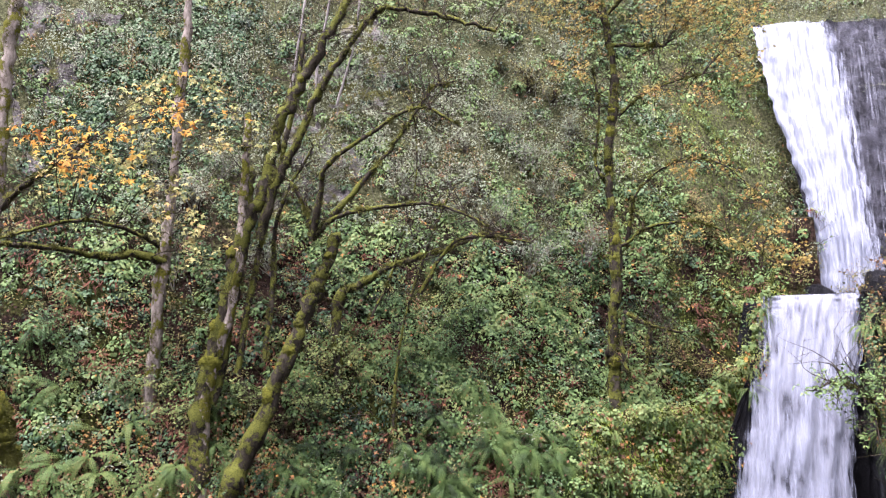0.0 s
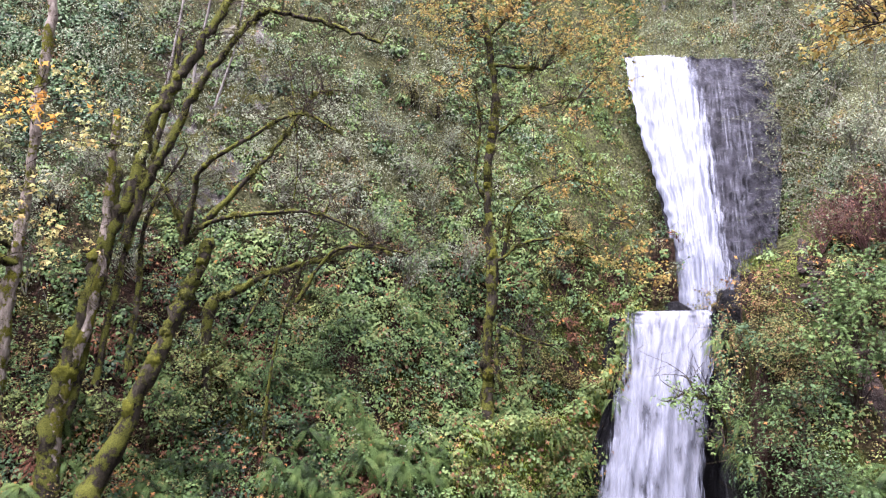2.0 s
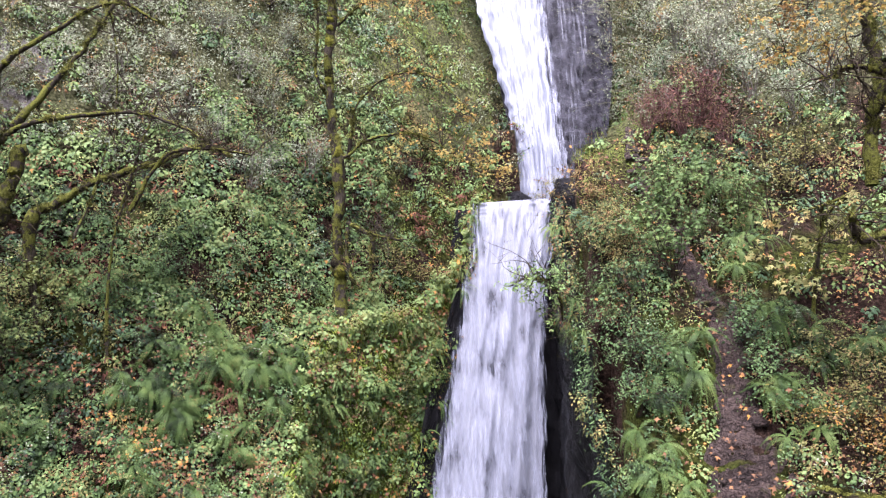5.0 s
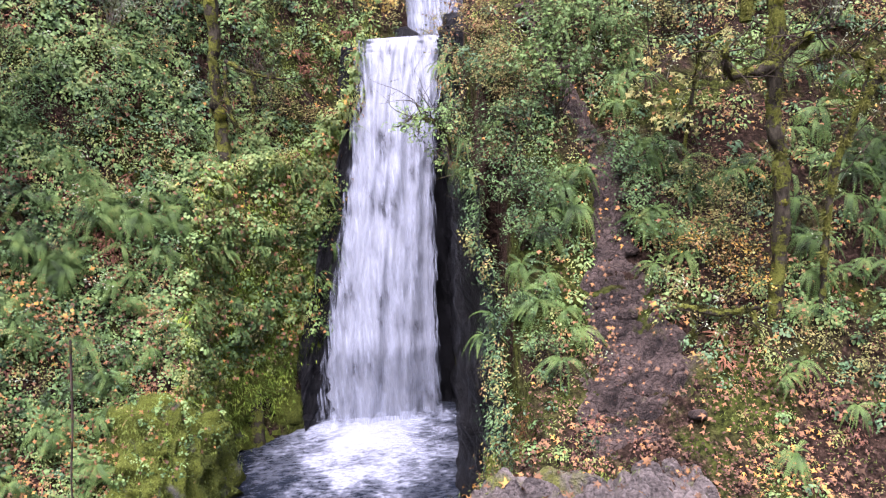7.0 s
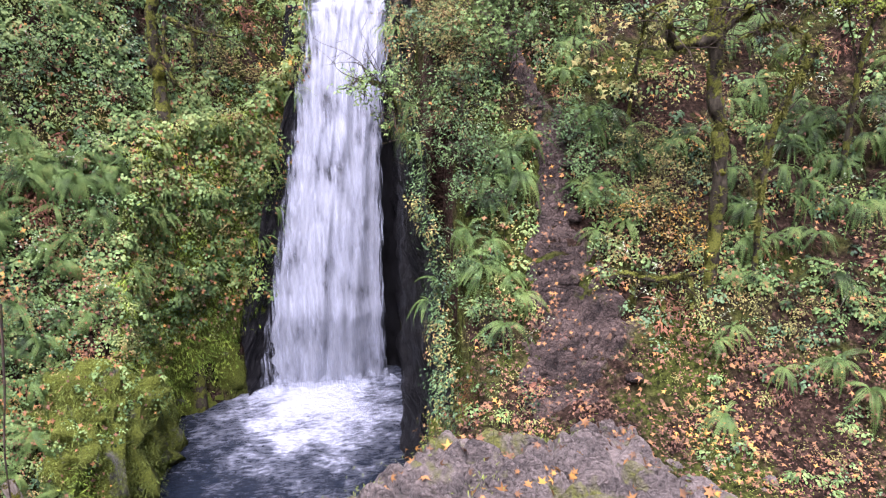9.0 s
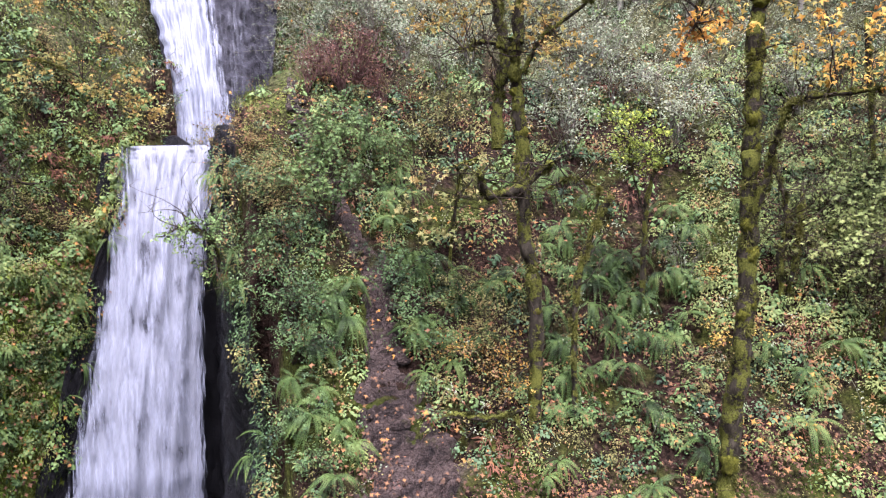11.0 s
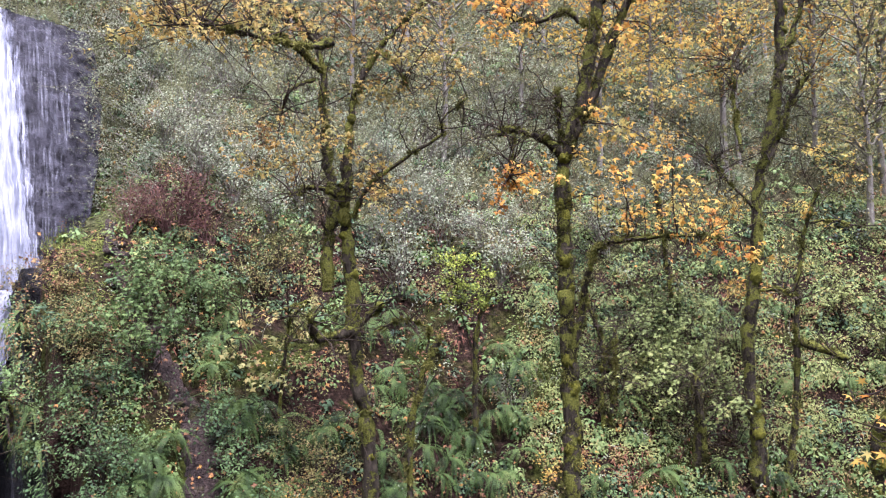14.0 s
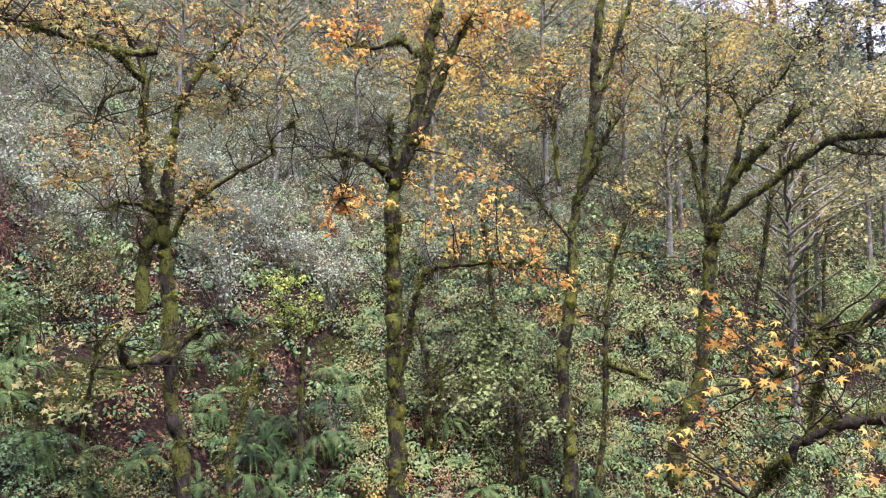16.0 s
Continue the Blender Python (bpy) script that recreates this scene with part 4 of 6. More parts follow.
def clothe(ob, name, label, count, size, material, shape, keep, out=0.05):
    """Leaves or moss growing out of a rock sheet, where keep says so."""
    n = len(ob.data.polygons)
    cen, nor, area = np.zeros(n * 3, np.float32), np.zeros(n * 3, np.float32), np.zeros(n, np.float32)
    ob.data.polygons.foreach_get("center", cen)
    ob.data.polygons.foreach_get("normal", nor)
    ob.data.polygons.foreach_get("area", area)
    cen, nor = cen.reshape(-1, 3) + np.array(ob.location), nor.reshape(-1, 3)
    toward = ((np.array([0, 0, EYE_Z]) - cen) * nor).sum(1, keepdims=True)
    nor = nor * np.sign(toward)
    w = area * keep(cen)
    k = RNG.choice(n, count, p=w / w.sum())
    pos = cen[k] + RNG.normal(0, 0.12, (count, 3)) + nor[k] * RNG.uniform(0, out, (count, 1))
    tip = nor[k] * 0.5 + np.array([0, 0, -0.6]) if shape is BLADE else None
    return tagged(new(name, leaf_mesh(name, pos, nor[k] + np.array([0, 0, 0.6]) + RNG.normal(0, 0.4, (count, 3)), size * RNG.uniform(0.6, 1.3, count), material, shape, tip)), label, "plants", kind="stuff")


def above(p):
    """Growth keeps off the spray near the water."""
    return smooth(1.0, 3.0, p[:, 2] - np.interp(p[:, 0], [-5.5, -3.5, -1.5, 0], [-1.8, -0.8, 2.5, 9]))


def wall_seats(ob, count, keep):
    """Places and outward normals on a rock sheet, where keep says so."""
    n = len(ob.data.polygons)
    cen, nor, area = np.zeros(n * 3, np.float32), np.zeros(n * 3, np.float32), np.zeros(n, np.float32)
    ob.data.polygons.foreach_get("center", cen)
    ob.data.polygons.foreach_get("normal", nor)
    ob.data.polygons.foreach_get("area", area)
    cen, nor = cen.reshape(-1, 3) + np.array(ob.location), nor.reshape(-1, 3)
    nor = nor * np.sign(((np.array([0, 0, EYE_Z]) - cen) * nor).sum(1, keepdims=True))
    w = area * keep(cen)
    k = RNG.choice(n, count, p=w / w.sum())
    return cen[k] + RNG.normal(0, 0.1, (count, 3)), nor[k]


def wall_plants(ob, name, label, count, per, size, reach, material, shape, keep):
    """Small leafy plants rooted in a rock wall."""
    p, n = wall_seats(ob, count, keep)
    pos, nrm, tips = dome_leaves(p, unit(n + np.array([0, 0, 0.5])), reach * RNG.uniform(0.5, 1.4, count), per)
    tagged(new(name, leaf_mesh(name, pos, nrm, size * RNG.uniform(0.6, 1.3, len(pos)), material, shape, tips)), label, "plants", kind="stuff")


def drift(p, s, seed, low, high):
    return smooth(low, high, wobble(p[:, 0] + 0.6 * p[:, 2], p[:, 2] - 0.5 * p[:, 1], s, seed))


clothe(left_wall, "wall_moss", "hanging moss on the gorge wall", 34000, 0.12, M_deepmoss, BLADE, above)
wall_plants(left_wall, "wall_herbs", "fresh green leaves on the gorge wall", 850, 26, 0.11, 0.24, M_salal, BROAD, lambda p: above(p) * smooth(2.5, 5, p[:, 2]) * (0.15 + drift(p, 1.9, 1, -0.3, 0.3)))
wall_plants(left_wall, "wall_herbs", "yellow-green small leaves on the gorge wall", 600, 26, 0.075, 0.26, M_lime, OVAL, lambda p: above(p) * smooth(2.5, 5, p[:, 2]) * drift(p, 2.3, 4, -0.2, 0.4))
wall_plants(left_wall, "wall_herbs", "dull olive leaves on the gorge wall", 500, 24, 0.08, 0.26, M_olive, OVAL, lambda p: above(p) * smooth(2.5, 5, p[:, 2]) * drift(p, 1.7, 7, -0.2, 0.4))
clothe(left_wall, "wall_rust", "orange fallen leaves caught on the gorge wall", 1700, 0.15, M_litter, STAR, lambda p: above(p) * smooth(2, 4, p[:, 2]) * (0.2 + drift(p, 1.4, 2, 0, 0.5)), 0.3)
for stone, many in ((moss_rock, 26000), (corner_rock, 8000)):
    clothe(stone, "rock_moss", "bright cushion moss growing over the rock", many, 0.085, M_grassmoss, BLADE, lambda p: (p[:, 2] > 0.5) * smooth(-0.6, 0.3, wobble(p[:, 0] + p[:, 2], p[:, 1] - p[:, 2], 0.7)), 0.05)
clothe(rock, "rock_moss", "moss and short grass along the boulder's rim", 6000, 0.07, M_grassmoss, BLADE, lambda p: (p[:, 2] > 4.6) * smooth(0.15, 0.5, wobble(p[:, 0], p[:, 1], 1.7, 2) + 1.3 * smooth(0.72, 0.95, np.hypot((p[:, 0] - 3.55) / 4.5, (p[:, 1] - 8.75) / 2.5)) - 0.35), 0.03)
clothe(right_wall, "wall_moss", "moss hanging over the wet wall's rim", 2600, 0.1, M_bush, BLADE, lambda p: smooth(-0.7, 0.0, p[:, 2] - np.interp(p[:, 1], [12, 16, 19, 27], [5.6, 9.9, 12.9, 13.2])) * (p[:, 1] < 20) , 0.1)
def rim(p):
    """Growth hangs from the wet wall's rim."""
    return smooth(-1.6, -0.2, p[:, 2] - np.interp(p[:, 1], [12, 16, 19, 27], [5.6, 9.9, 12.9, 13.2])) * (p[:, 1] < 20.5)


wall_plants(right_wall, "wall_herbs", "green leaves hanging over the wet wall", 80, 34, 0.075, 0.36, M_dark, OVAL, rim)
wall_plants(right_wall, "wall_herbs", "olive leaves hanging over the wet wall", 80, 34, 0.07, 0.36, M_olive, OVAL, rim)

wall_plants(moss_rock, "rock_herbs", "small green herbs on the mossy boulder", 120, 26, 0.08, 0.22, M_salal, BROAD, lambda p: smooth(1.6, 3.0, p[:, 2]))
clothe(moss_rock, "leaf_litter", "orange leaves caught on the mossy boulder", 420, 0.14, M_litter, STAR, lambda p: smooth(1.2, 2.6, p[:, 2]), 0.12)

# leaves lying on the boulder
bl = []
while len(bl) < 430:
    a, r = RNG.random() * 6.283, RNG.random() ** 0.5
    bl.append((3.55 + 4.3 * r * math.cos(a), 8.75 + 2.4 * r * math.sin(a), 0))
bl = np.array(bl)
bpy.context.view_layer.update()
rock_now = rock.evaluated_get(bpy.context.evaluated_depsgraph_get())
spots = []
inv = rock.location
for x, y, _ in bl:
    hit, loc, nrm, _i = rock_now.ray_cast(Vector((x, y, 12)) - inv, Vector((0, 0, -1)))
    if hit:
        spots.append((*(loc + inv + nrm * 0.035), *nrm))
spots = np.array(spots)
tagged(new("leaf_litter", leaf_mesh("leaf_litter", spots[:, :3], spots[:, 3:] + RNG.normal(0, 0.15, (len(spots), 3)), RNG.uniform(0.1, 0.24, len(spots)), M_litter, MAPLE, None, 0.6)), "orange maple leaves lying on the boulder", "leaves", kind="stuff")

# ---- ferns ----
def frond_mesh(name, length, pairs, droop):
    """One sword-fern frond: an arching midrib with paired leaflets."""
    g = Geo()
    s = np.linspace(0.06, 1, pairs)
    mid = np.stack([0 * s, length * (s - 0.18 * s ** 2), length * (0.7 * s - droop * s ** 2)], -1)
    tan = unit(np.gradient(mid, axis=0))
    w = length * 0.075 * np.sin(np.clip(s * 1.02, 0, 1) * math.pi) ** 0.6 * (1 - 0.35 * s) + 0.01
    step_ = length / pairs * 0.37
    for sgn in (-1, 1):
        sidev = np.array([sgn, 0, 0])
        for i in range(pairs):
            a, t = mid[i], tan[i]
            tip = a + sidev * w[i] + t * step_ * 2.2 - np.array([0, 0, 0.12 * w[i]])
            g.add([a - t * step_ * 0.75, a + sidev * w[i] * 0.6 - t * step_ * 0.4, tip, a + sidev * w[i] * 0.5 + t * step_ * 0.9], [(0, 1, 2, 3)])
    n0 = np.array([0.008, 0, 0])
    strip = np.concatenate([mid - n0, mid + n0])
    g.add(strip, [(i, i + pairs, i + pairs + 1, i + 1) for i in range(pairs - 1)])
    return g.mesh(name, M_frond, flat=True)


FRONDS = [frond_mesh("frond", 0.95, 22, 1.2), frond_mesh("frond", 0.8, 19, 1.4), frond_mesh("frond", 1.1, 24, 1.05)]


def fern(x, y, size, lean, label="arching green sword fern growing on the bank", at=None, fall=None):
    """A crown of fronds, most of them hanging downhill; at, fall: its place and downhill way where it grows on a wall."""
    if at is None:
        e = slope_lean(x, y, 1.0)
        out = Matrix.Rotation(e[1], 3, "Y") @ Matrix.Rotation(e[0], 3, "X") @ Vector((0, 0, 1))
        at = Vector((x, y, float(ground_height(x, y)))) + out * 0.26 + Vector((0, 0, 0.1))
        fall = (out.x, out.y)
    f = thing("fern", at, label, "fern", "sword ferns on the banks")
    down = math.atan2(-fall[0], fall[1])
    n = random.randint(13, 17)
    for i in range(n):
        fr = mesh_part("frond", FRONDS[random.randrange(3)], f)
        turn = random.gauss(0, 1.0) if i % 4 else random.uniform(-3.1, 3.1)
        fr.rotation_euler = (radians(random.uniform(-30, 22)), radians(random.uniform(-15, 15)), down + turn)
        k = size * random.uniform(0.7, 1.15)
        fr.scale = (k, k, k)
    f.rotation_euler = lean
    return f


def slope_lean(x, y, amount=0.5):
    dx = float(ground_height(x + 0.4, y) - ground_height(x - 0.4, y)) / 0.8
    dy = float(ground_height(x, y + 0.4) - ground_height(x, y - 0.4)) / 0.8
    return (math.atan(max(-1.8, min(1.8, dy))) * amount, -math.atan(max(-1.8, min(1.8, dx))) * amount, 0)


FERNS = [(-7.0, 21.2), (-7.6, 20.9), (-6.1, 21.3), (-7.2, 20.1), (-6.7, 20.6), (-8.6, 19.7), (-5.4, 22.5), (-9.1, 19.4), (-8.3, 21.1), (-6.5, 21.5), (-5.6, 22.1), (-4.6, 23.2), (-3.9, 23.5), (-7.2, 18.8), (-7.7, 19.0)]
FERNS += [(-16.4, 14.7), (-14.8, 15.8), (-17.4, 14.1), (-12.0, 17.6), (-7.6, 20.7), (-6.6, 21.5), (-5.9, 21.9), (-14.2, 17.2), (-10.9, 18.7), (-9.5, 19.1), (-18.2, 13.3), (-12.4, 18.7), (-16.2, 15.6), (-10.4, 20.1), (-19.3, 14.8)]
FERNS += [(6.2, 15.7), (5.6, 14.3), (3.2, 14.2), (3.6, 14.6), (3.8, 13.5), (4.0, 13.2), (3.5, 12.8), (7.7, 11.7), (7.4, 11.6), (11.3, 15.2), (11.0, 13.7), (5.7, 13.7), (3.5, 14.0), (11.3, 16.4), (7.5, 14.7), (3.1, 13.8), (8.4, 11.0), (9.4, 10.9), (7.0, 10.5), (6.6, 14.0)]
FERNS += [(11.1, 15.2), (11.4, 14.5), (9.9, 14.1), (9.6, 14.9), (6.3, 14.0), (5.9, 15.4), (6.7, 14.6), (7.8, 14.7), (12.6, 14.9), (12.7, 14.2), (9.1, 13.6), (9.8, 13.2), (13.7, 12.4), (14.2, 11.7), (5.8, 14.4), (6.3, 13.6)]
FERNS += [(10.3, 15.0), (9.4, 15.5), (11.0, 14.5), (11.8, 15.0), (6.0, 15.9), (5.9, 16.8), (4.0, 15.2)]
# big ferns by bearing and elevation
FERNS_LEFT = [(-19.4, -10.7), (-16.5, -11.8), (-14.0, -10.0), (-18.3, -13.6), (-13.7, -13.4), (-24.2, -12.4), (-22.2, -9.5), (-16.0, -10.2), (-10.6, -12.0), (-19.9, -8.2), (-9.3, -15.1), (-22.0, -14.3), (-52.0, -11.7), (-47.8, -11.3), (-42.2, -12.5), (-34.5, -12.9), (-30.3, -11.0), (-18.2, -10.6), (-14.7, -12.2), (-49.8, -6.3)]
FERNS_RIGHT = [(22.3, -8.2), (25.1, -11.2), (34.5, -7.3), (37.3, -7.9), (34.3, -10.3), (38.2, -11.0), (41.5, -5.5), (20.4, -8.4), (15.1, -11.6), (13.7, -13.8), (22.3, -13.4), (26.2, -14.5), (31.9, -5.8), (40.6, -8.3), (35.8, -12.5), (31.0, -12.1), (48.9, -8.0), (51.6, -12.7), (39.7, -13.7), (20.3, -8.3), (19.1, -4.2), (35.7, -9.1), (26.7, -10.6), (39.4, -8.8), (29.8, -2.5), (20.5, -8.9), (21.6, -13.5)]
for az, el in FERNS_LEFT + FERNS_RIGHT:
    p = spot(az, el, foot(az, el))
    far_k = math.hypot(p.x, p.y) / 17
    fern(p.x, p.y, random.uniform(0.7, 1.0) * far_k, slope_lean(p.x, p.y, 0.65), "large dark green sword fern with arching fronds")
for x, y in FERNS:
    fern(x, y, random.uniform(0.95, 1.35) if x < 1 else random.uniform(0.55, 0.85), slope_lean(x, y))
wf = (weight * np.where(on_left, 0.7, 1.3) * np.where(fern_zone, 5.0, 1.0) * open_soil * (lift < 3) * np.where(moss_face, 0.1, 1)).ravel()
for k in RNG.choice(len(wf), 120, p=wf / wf.sum()):
    fern(float(cx.ravel()[k]), float(cy.ravel()[k]), random.uniform(0.6, 1.0), slope_lean(float(cx.ravel()[k]), float(cy.ravel()[k])), "green sword fern half buried in undergrowth")


wl = (weight * on_left * (lift < -8) * (lift > -36) * (bear < -12)).ravel()
for k in RNG.choice(len(wl), 95, p=wl / wl.sum()):
    fern(float(cx.ravel()[k]), float(cy.ravel()[k]), random.uniform(0.8, 1.25), slope_lean(float(cx.ravel()[k]), float(cy.ravel()[k]), 0.75), "drooping green sword fern hanging from the steep bank")


for p, n in zip(*wall_seats(left_wall, 34, lambda p: above(p) * smooth(4.0, 6.0, p[:, 2]))):
    fern(0, 0, random.uniform(0.5, 0.85), (0, 0, 0), "small sword fern hanging from the gorge wall", Vector(p) + Vector(n) * 0.15, (n[0], n[1]))

for p, n in zip(*wall_seats(right_wall, 12, rim)):
    fern(0, 0, random.uniform(0.45, 0.7), (0, 0, 0), "small sword fern hanging over the wet wall", Vector(p) + Vector((-0.1, 0, 0.1)), (n[0], n[1]))


# ---- shrubs ----
def shrub(name, label, stems, leaves, size, leaf_m, twig_m, shape=OVAL, tall=1.0, wide=1.0, sparse=0.5):
    """A bush about a metre across, at the origin: many thin stems that fork, leaves along their outer parts."""
    ob = thing(name, (0, 0, 0), label, "shrub", "shrubs on the banks")
    g, tips = Geo(), []
    for i in range(stems):
        a = RNG.random() * 6.283
        lean = RNG.uniform(0.15, 1.0) * wide
        end = np.array([math.cos(a) * lean, math.sin(a) * lean, RNG.uniform(0.55, 1.15) * tall])
        line = curve_through([(0, 0, -0.1), end * [0.3, 0.3, 0.55], end * [0.75, 0.75, 0.9], end], 3)
        tube(g, line, 0.014, 0.003, 3, 0, 0.035)
        for j in range(4):
            p = line[RNG.integers(len(line) // 3, len(line))]
            q = p + RNG.normal(0, 0.22, 3) + [0, 0, 0.06]
            tube(g, curve_through([p, (p + q) / 2 + RNG.normal(0, 0.03, 3), q], 2), 0.006, 0.002, 3)
            tips.append((p, q))
    tagged(mesh_part("stem_tangle", g.mesh("stem_tangle", twig_m), ob), kind="stuff")
    k = RNG.integers(0, len(tips), leaves)
    t = RNG.uniform(sparse * 0.4, 1.15, leaves)[:, None]
    a, b = np.array([q[0] for q in tips])[k], np.array([q[1] for q in tips])[k]
    pos = a + (b - a) * t + RNG.normal(0, 0.07, (leaves, 3))
    nrm = np.array([0, 0, 0.8]) + RNG.normal(0, 0.55, (leaves, 3)) + unit(pos * [1, 1, 0.3]) * 0.4
    mesh_part("foliage", leaf_mesh("foliage", pos, nrm, size * RNG.uniform(0.6, 1.3, leaves), leaf_m, shape), ob)["kind"] = "stuff"
    return ob


def plant(kind, x, y, size, turn=None, first={}):
    """Sets a copy of a shrub on the ground at x, y, back from the gorge's edge."""
    if 11.5 < y < 20.5 and 1.0 < x < 3.05:
        x = 3.05 + 0.3 * (x - 2.2)
    p = Matrix.Translation((x, y, float(ground_height(x, y)))) @ pose(0, 0, 0, *[math.degrees(a) * 0.5 for a in slope_lean(x, y)[:2]], random.uniform(0, 360))
    p = p @ Matrix.Diagonal((size, size, size * random.uniform(0.85, 1.15), 1))
    if kind not in first:
        first[kind] = True
        kind.matrix_basis = p
        return kind
    ob = copy_thing(kind, Matrix.Identity(4))
    ob.matrix_basis = p
    return ob


B_green = shrub("shrub", "dense green broad-leaved shrub", 16, 700, 0.08, M_bush, M_twig)
B_vine = shrub("shrub", "fresh green vine maple bush", 12, 420, 0.09, M_lime, M_twig, MAPLE, 1.25, 1.0)
B_deep = shrub("shrub", "deep green maple-leaved bush beside the trail", 14, 620, 0.1, M_thimble, M_twig, MAPLE, 1.2)
B_pale = shrub("shrub", "pale grey-green shrub with small leaves", 18, 1100, 0.055, M_hazed_leaf, M_hazed_twig, OVAL, 1.1, 1.1)
B_olive = shrub("shrub", "olive brown shrub turning with autumn", 16, 800, 0.07, M_olive, M_twig)
B_red = shrub("shrub", "rust-red twiggy shrub with few leaves", 30, 380, 0.06, M_redleaf, M_redtwig, OVAL, 1.15, 0.9)
B_bare = shrub("shrub", "bare grey twiggy shrub on the slope", 20, 220, 0.05, M_hazed_leaf, M_hazed_twig, OVAL, 1.1, 1.5)
B_yellow = shrub("shrub", "small yellow-leaved shrub below the trees", 10, 260, 0.09, M_gold, M_twig)
for kind, places, lo, hi in (
    (B_deep, [(4.9, 17.8), (6.0, 18.2), (4.8, 18.3), (5.4, 17.3), (4.4, 16.5), (6.3, 17.8), (3.7, 16.9), (5.5, 18.7)], 0.8, 1.25),
    (B_green, [(3.0, 15.7), (3.7, 16.2), (2.5, 16.1), (3.7, 15.1), (3.3, 14.5), (3.0, 15.1), (5.7, 14.5), (5.5, 15.1), (5.9, 13.9)], 0.8, 1.1),
    (B_green, [(3.1, 13.5), (3.15, 14.5), (3.2, 15.3), (3.2, 17.2), (3.1, 12.8), (3.3, 18.2)], 0.55, 0.85),
    (B_olive, [(2.8, 16.5), (2.4, 17.0), (3.2, 17.6), (2.5, 17.4), (2.6, 16.8), (3.1, 18.4), (2.3, 17.5)], 0.5, 0.75),
    (B_olive, [(3.0, 26.9), (2.2, 18.6), (7.1, 14.5), (7.3, 13.9), (8.3, 18.7), (7.6, 18.3), (6.8, 13.5), (7.1, 13.0)], 0.8, 1.2),
    (B_vine, [(17.0, 13.2), (18.0, 12.8), (16.3, 12.3), (15.8, 13.0), (17.8, 12.0)] + [(17.4, 12.9), (17.4, 12.2), (16.5, 12.4)] + [(-11.7, 18.8), (-11.2, 19.4), (-12.1, 18.3)], 0.9, 1.4),
    (B_red, [(4.8, 20.4), (5.8, 20.2), (5.4, 20.6), (6.8, 19.6), (6.2, 20.4)], 0.9, 1.45),
    (B_pale, [(8.8, 20.2), (10.0, 20.8), (12.9, 19.9), (13.3, 18.8), (11.5, 18.9), (11.5, 17.5), (13.4, 18.1), (14.3, 16.5), (15.5, 17.5), (7.9, 20.9), (7.1, 21.3), (18.4, 15.9), (19.7, 16.1), (13.2, 21.2)] + [(6.4, 22.9), (7.1, 21.7), (13.0, 19.1), (12.1, 18.4), (14.4, 17.3), (17.2, 19.4), (14.3, 19.3), (13.4, 21.2), (6.7, 26.8), (9.1, 25.8), (15.0, 25.6)], 1.0, 1.7),
    (B_bare, [(9.4, 25.0), (7.8, 22.9), (16.3, 20.6), (17.8, 21.5), (7.5, 24.3), (14.7, 20.8), (24.1, 16.3), (25.1, 17.7), (31.0, 15.1), (30.5, 13.2), (21.8, 17.9), (20.1, 21.0)] + [(12.8, 14.0)], 0.9, 1.5),
    (B_vine, [(-13.0, 18.5), (-12.3, 18.8), (-12.0, 19.5), (-11.3, 19.5), (-15.2, 16.1), (-14.2, 16.4), (-13.6, 17.2), (-15.9, 16.2), (-12.2, 18.5), (-12.8, 17.6)], 0.8, 1.2),
    (B_pale, [(-17.4, 17.9), (-16.9, 18.5), (-16.6, 19.2), (-15.1, 19.3), (-14.7, 20.1), (-13.7, 20.3), (-16.7, 17.4), (-14.2, 19.0), (-13.9, 21.1), (-18.4, 18.2)], 0.9, 1.4),
    (B_yellow, [(6.9, 13.1), (6.6, 13.4), (7.0, 12.8), (13.3, 13.6), (13.0, 12.6)] + [(20.8, 13.0), (23.0, 12.6)], 0.6, 0.9),
    (B_green, [(-18.9, 14.9), (-17.9, 15.1), (-16.7, 15.7), (-15.5, 16.5), (-12.7, 19.1), (-11.5, 19.7), (-10.0, 20.0), (-9.1, 21.0), (-7.6, 21.7), (-7.0, 22.6), (-5.6, 23.0), (-10.8, 20.7), (-9.6, 21.8), (-8.4, 22.2), (-12.1, 20.1), (-6.6, 23.4)], 0.7, 1.1),
    (B_pale, [(-11.0, 23.3), (-9.9, 24.7), (-9.0, 25.6), (-8.0, 25.4), (-6.8, 25.5), (-9.7, 23.4), (-8.2, 23.8), (-6.8, 24.6), (-9.3, 24.2), (-6.6, 26.9), (-5.6, 25.0), (-7.3, 23.7), (-11.0, 24.6), (-11.5, 22.5)], 0.9, 1.4),
    (B_olive, [(-7.3, 27.6), (-6.4, 27.0), (-8.2, 27.3), (-2.6, 27.2), (-1.9, 28.2), (-2.3, 28.6), (-10.8, 25.5), (-9.4, 26.8), (-2.6, 25.2), (-1.6, 25.3)], 0.8, 1.3),
):
    for x, y in places:
        plant(kind, x, y, random.uniform(lo, hi))

for az, el in [(51.0, -4.7), (53.3, -3.8), (55.2, -5.8), (50.1, -8.0), (54.0, -8.6), (52.0, -10.7), (57.4, -4.5), (51.8, -2.2), (49.0, -5.6), (56.9, -9.9), (50.6, -4.7), (53.2, -2.6), (54.0, -6.0), (51.9, -7.7), (63.9, -1.6), (66.6, -4.5), (71.7, -2.3), (75.1, 0.9), (77.7, -2.2), (56.6, -9.3)]:
    p = spot(az, el, foot(az, el))
    plant(B_vine, p.x, p.y, random.uniform(0.9, 1.4))


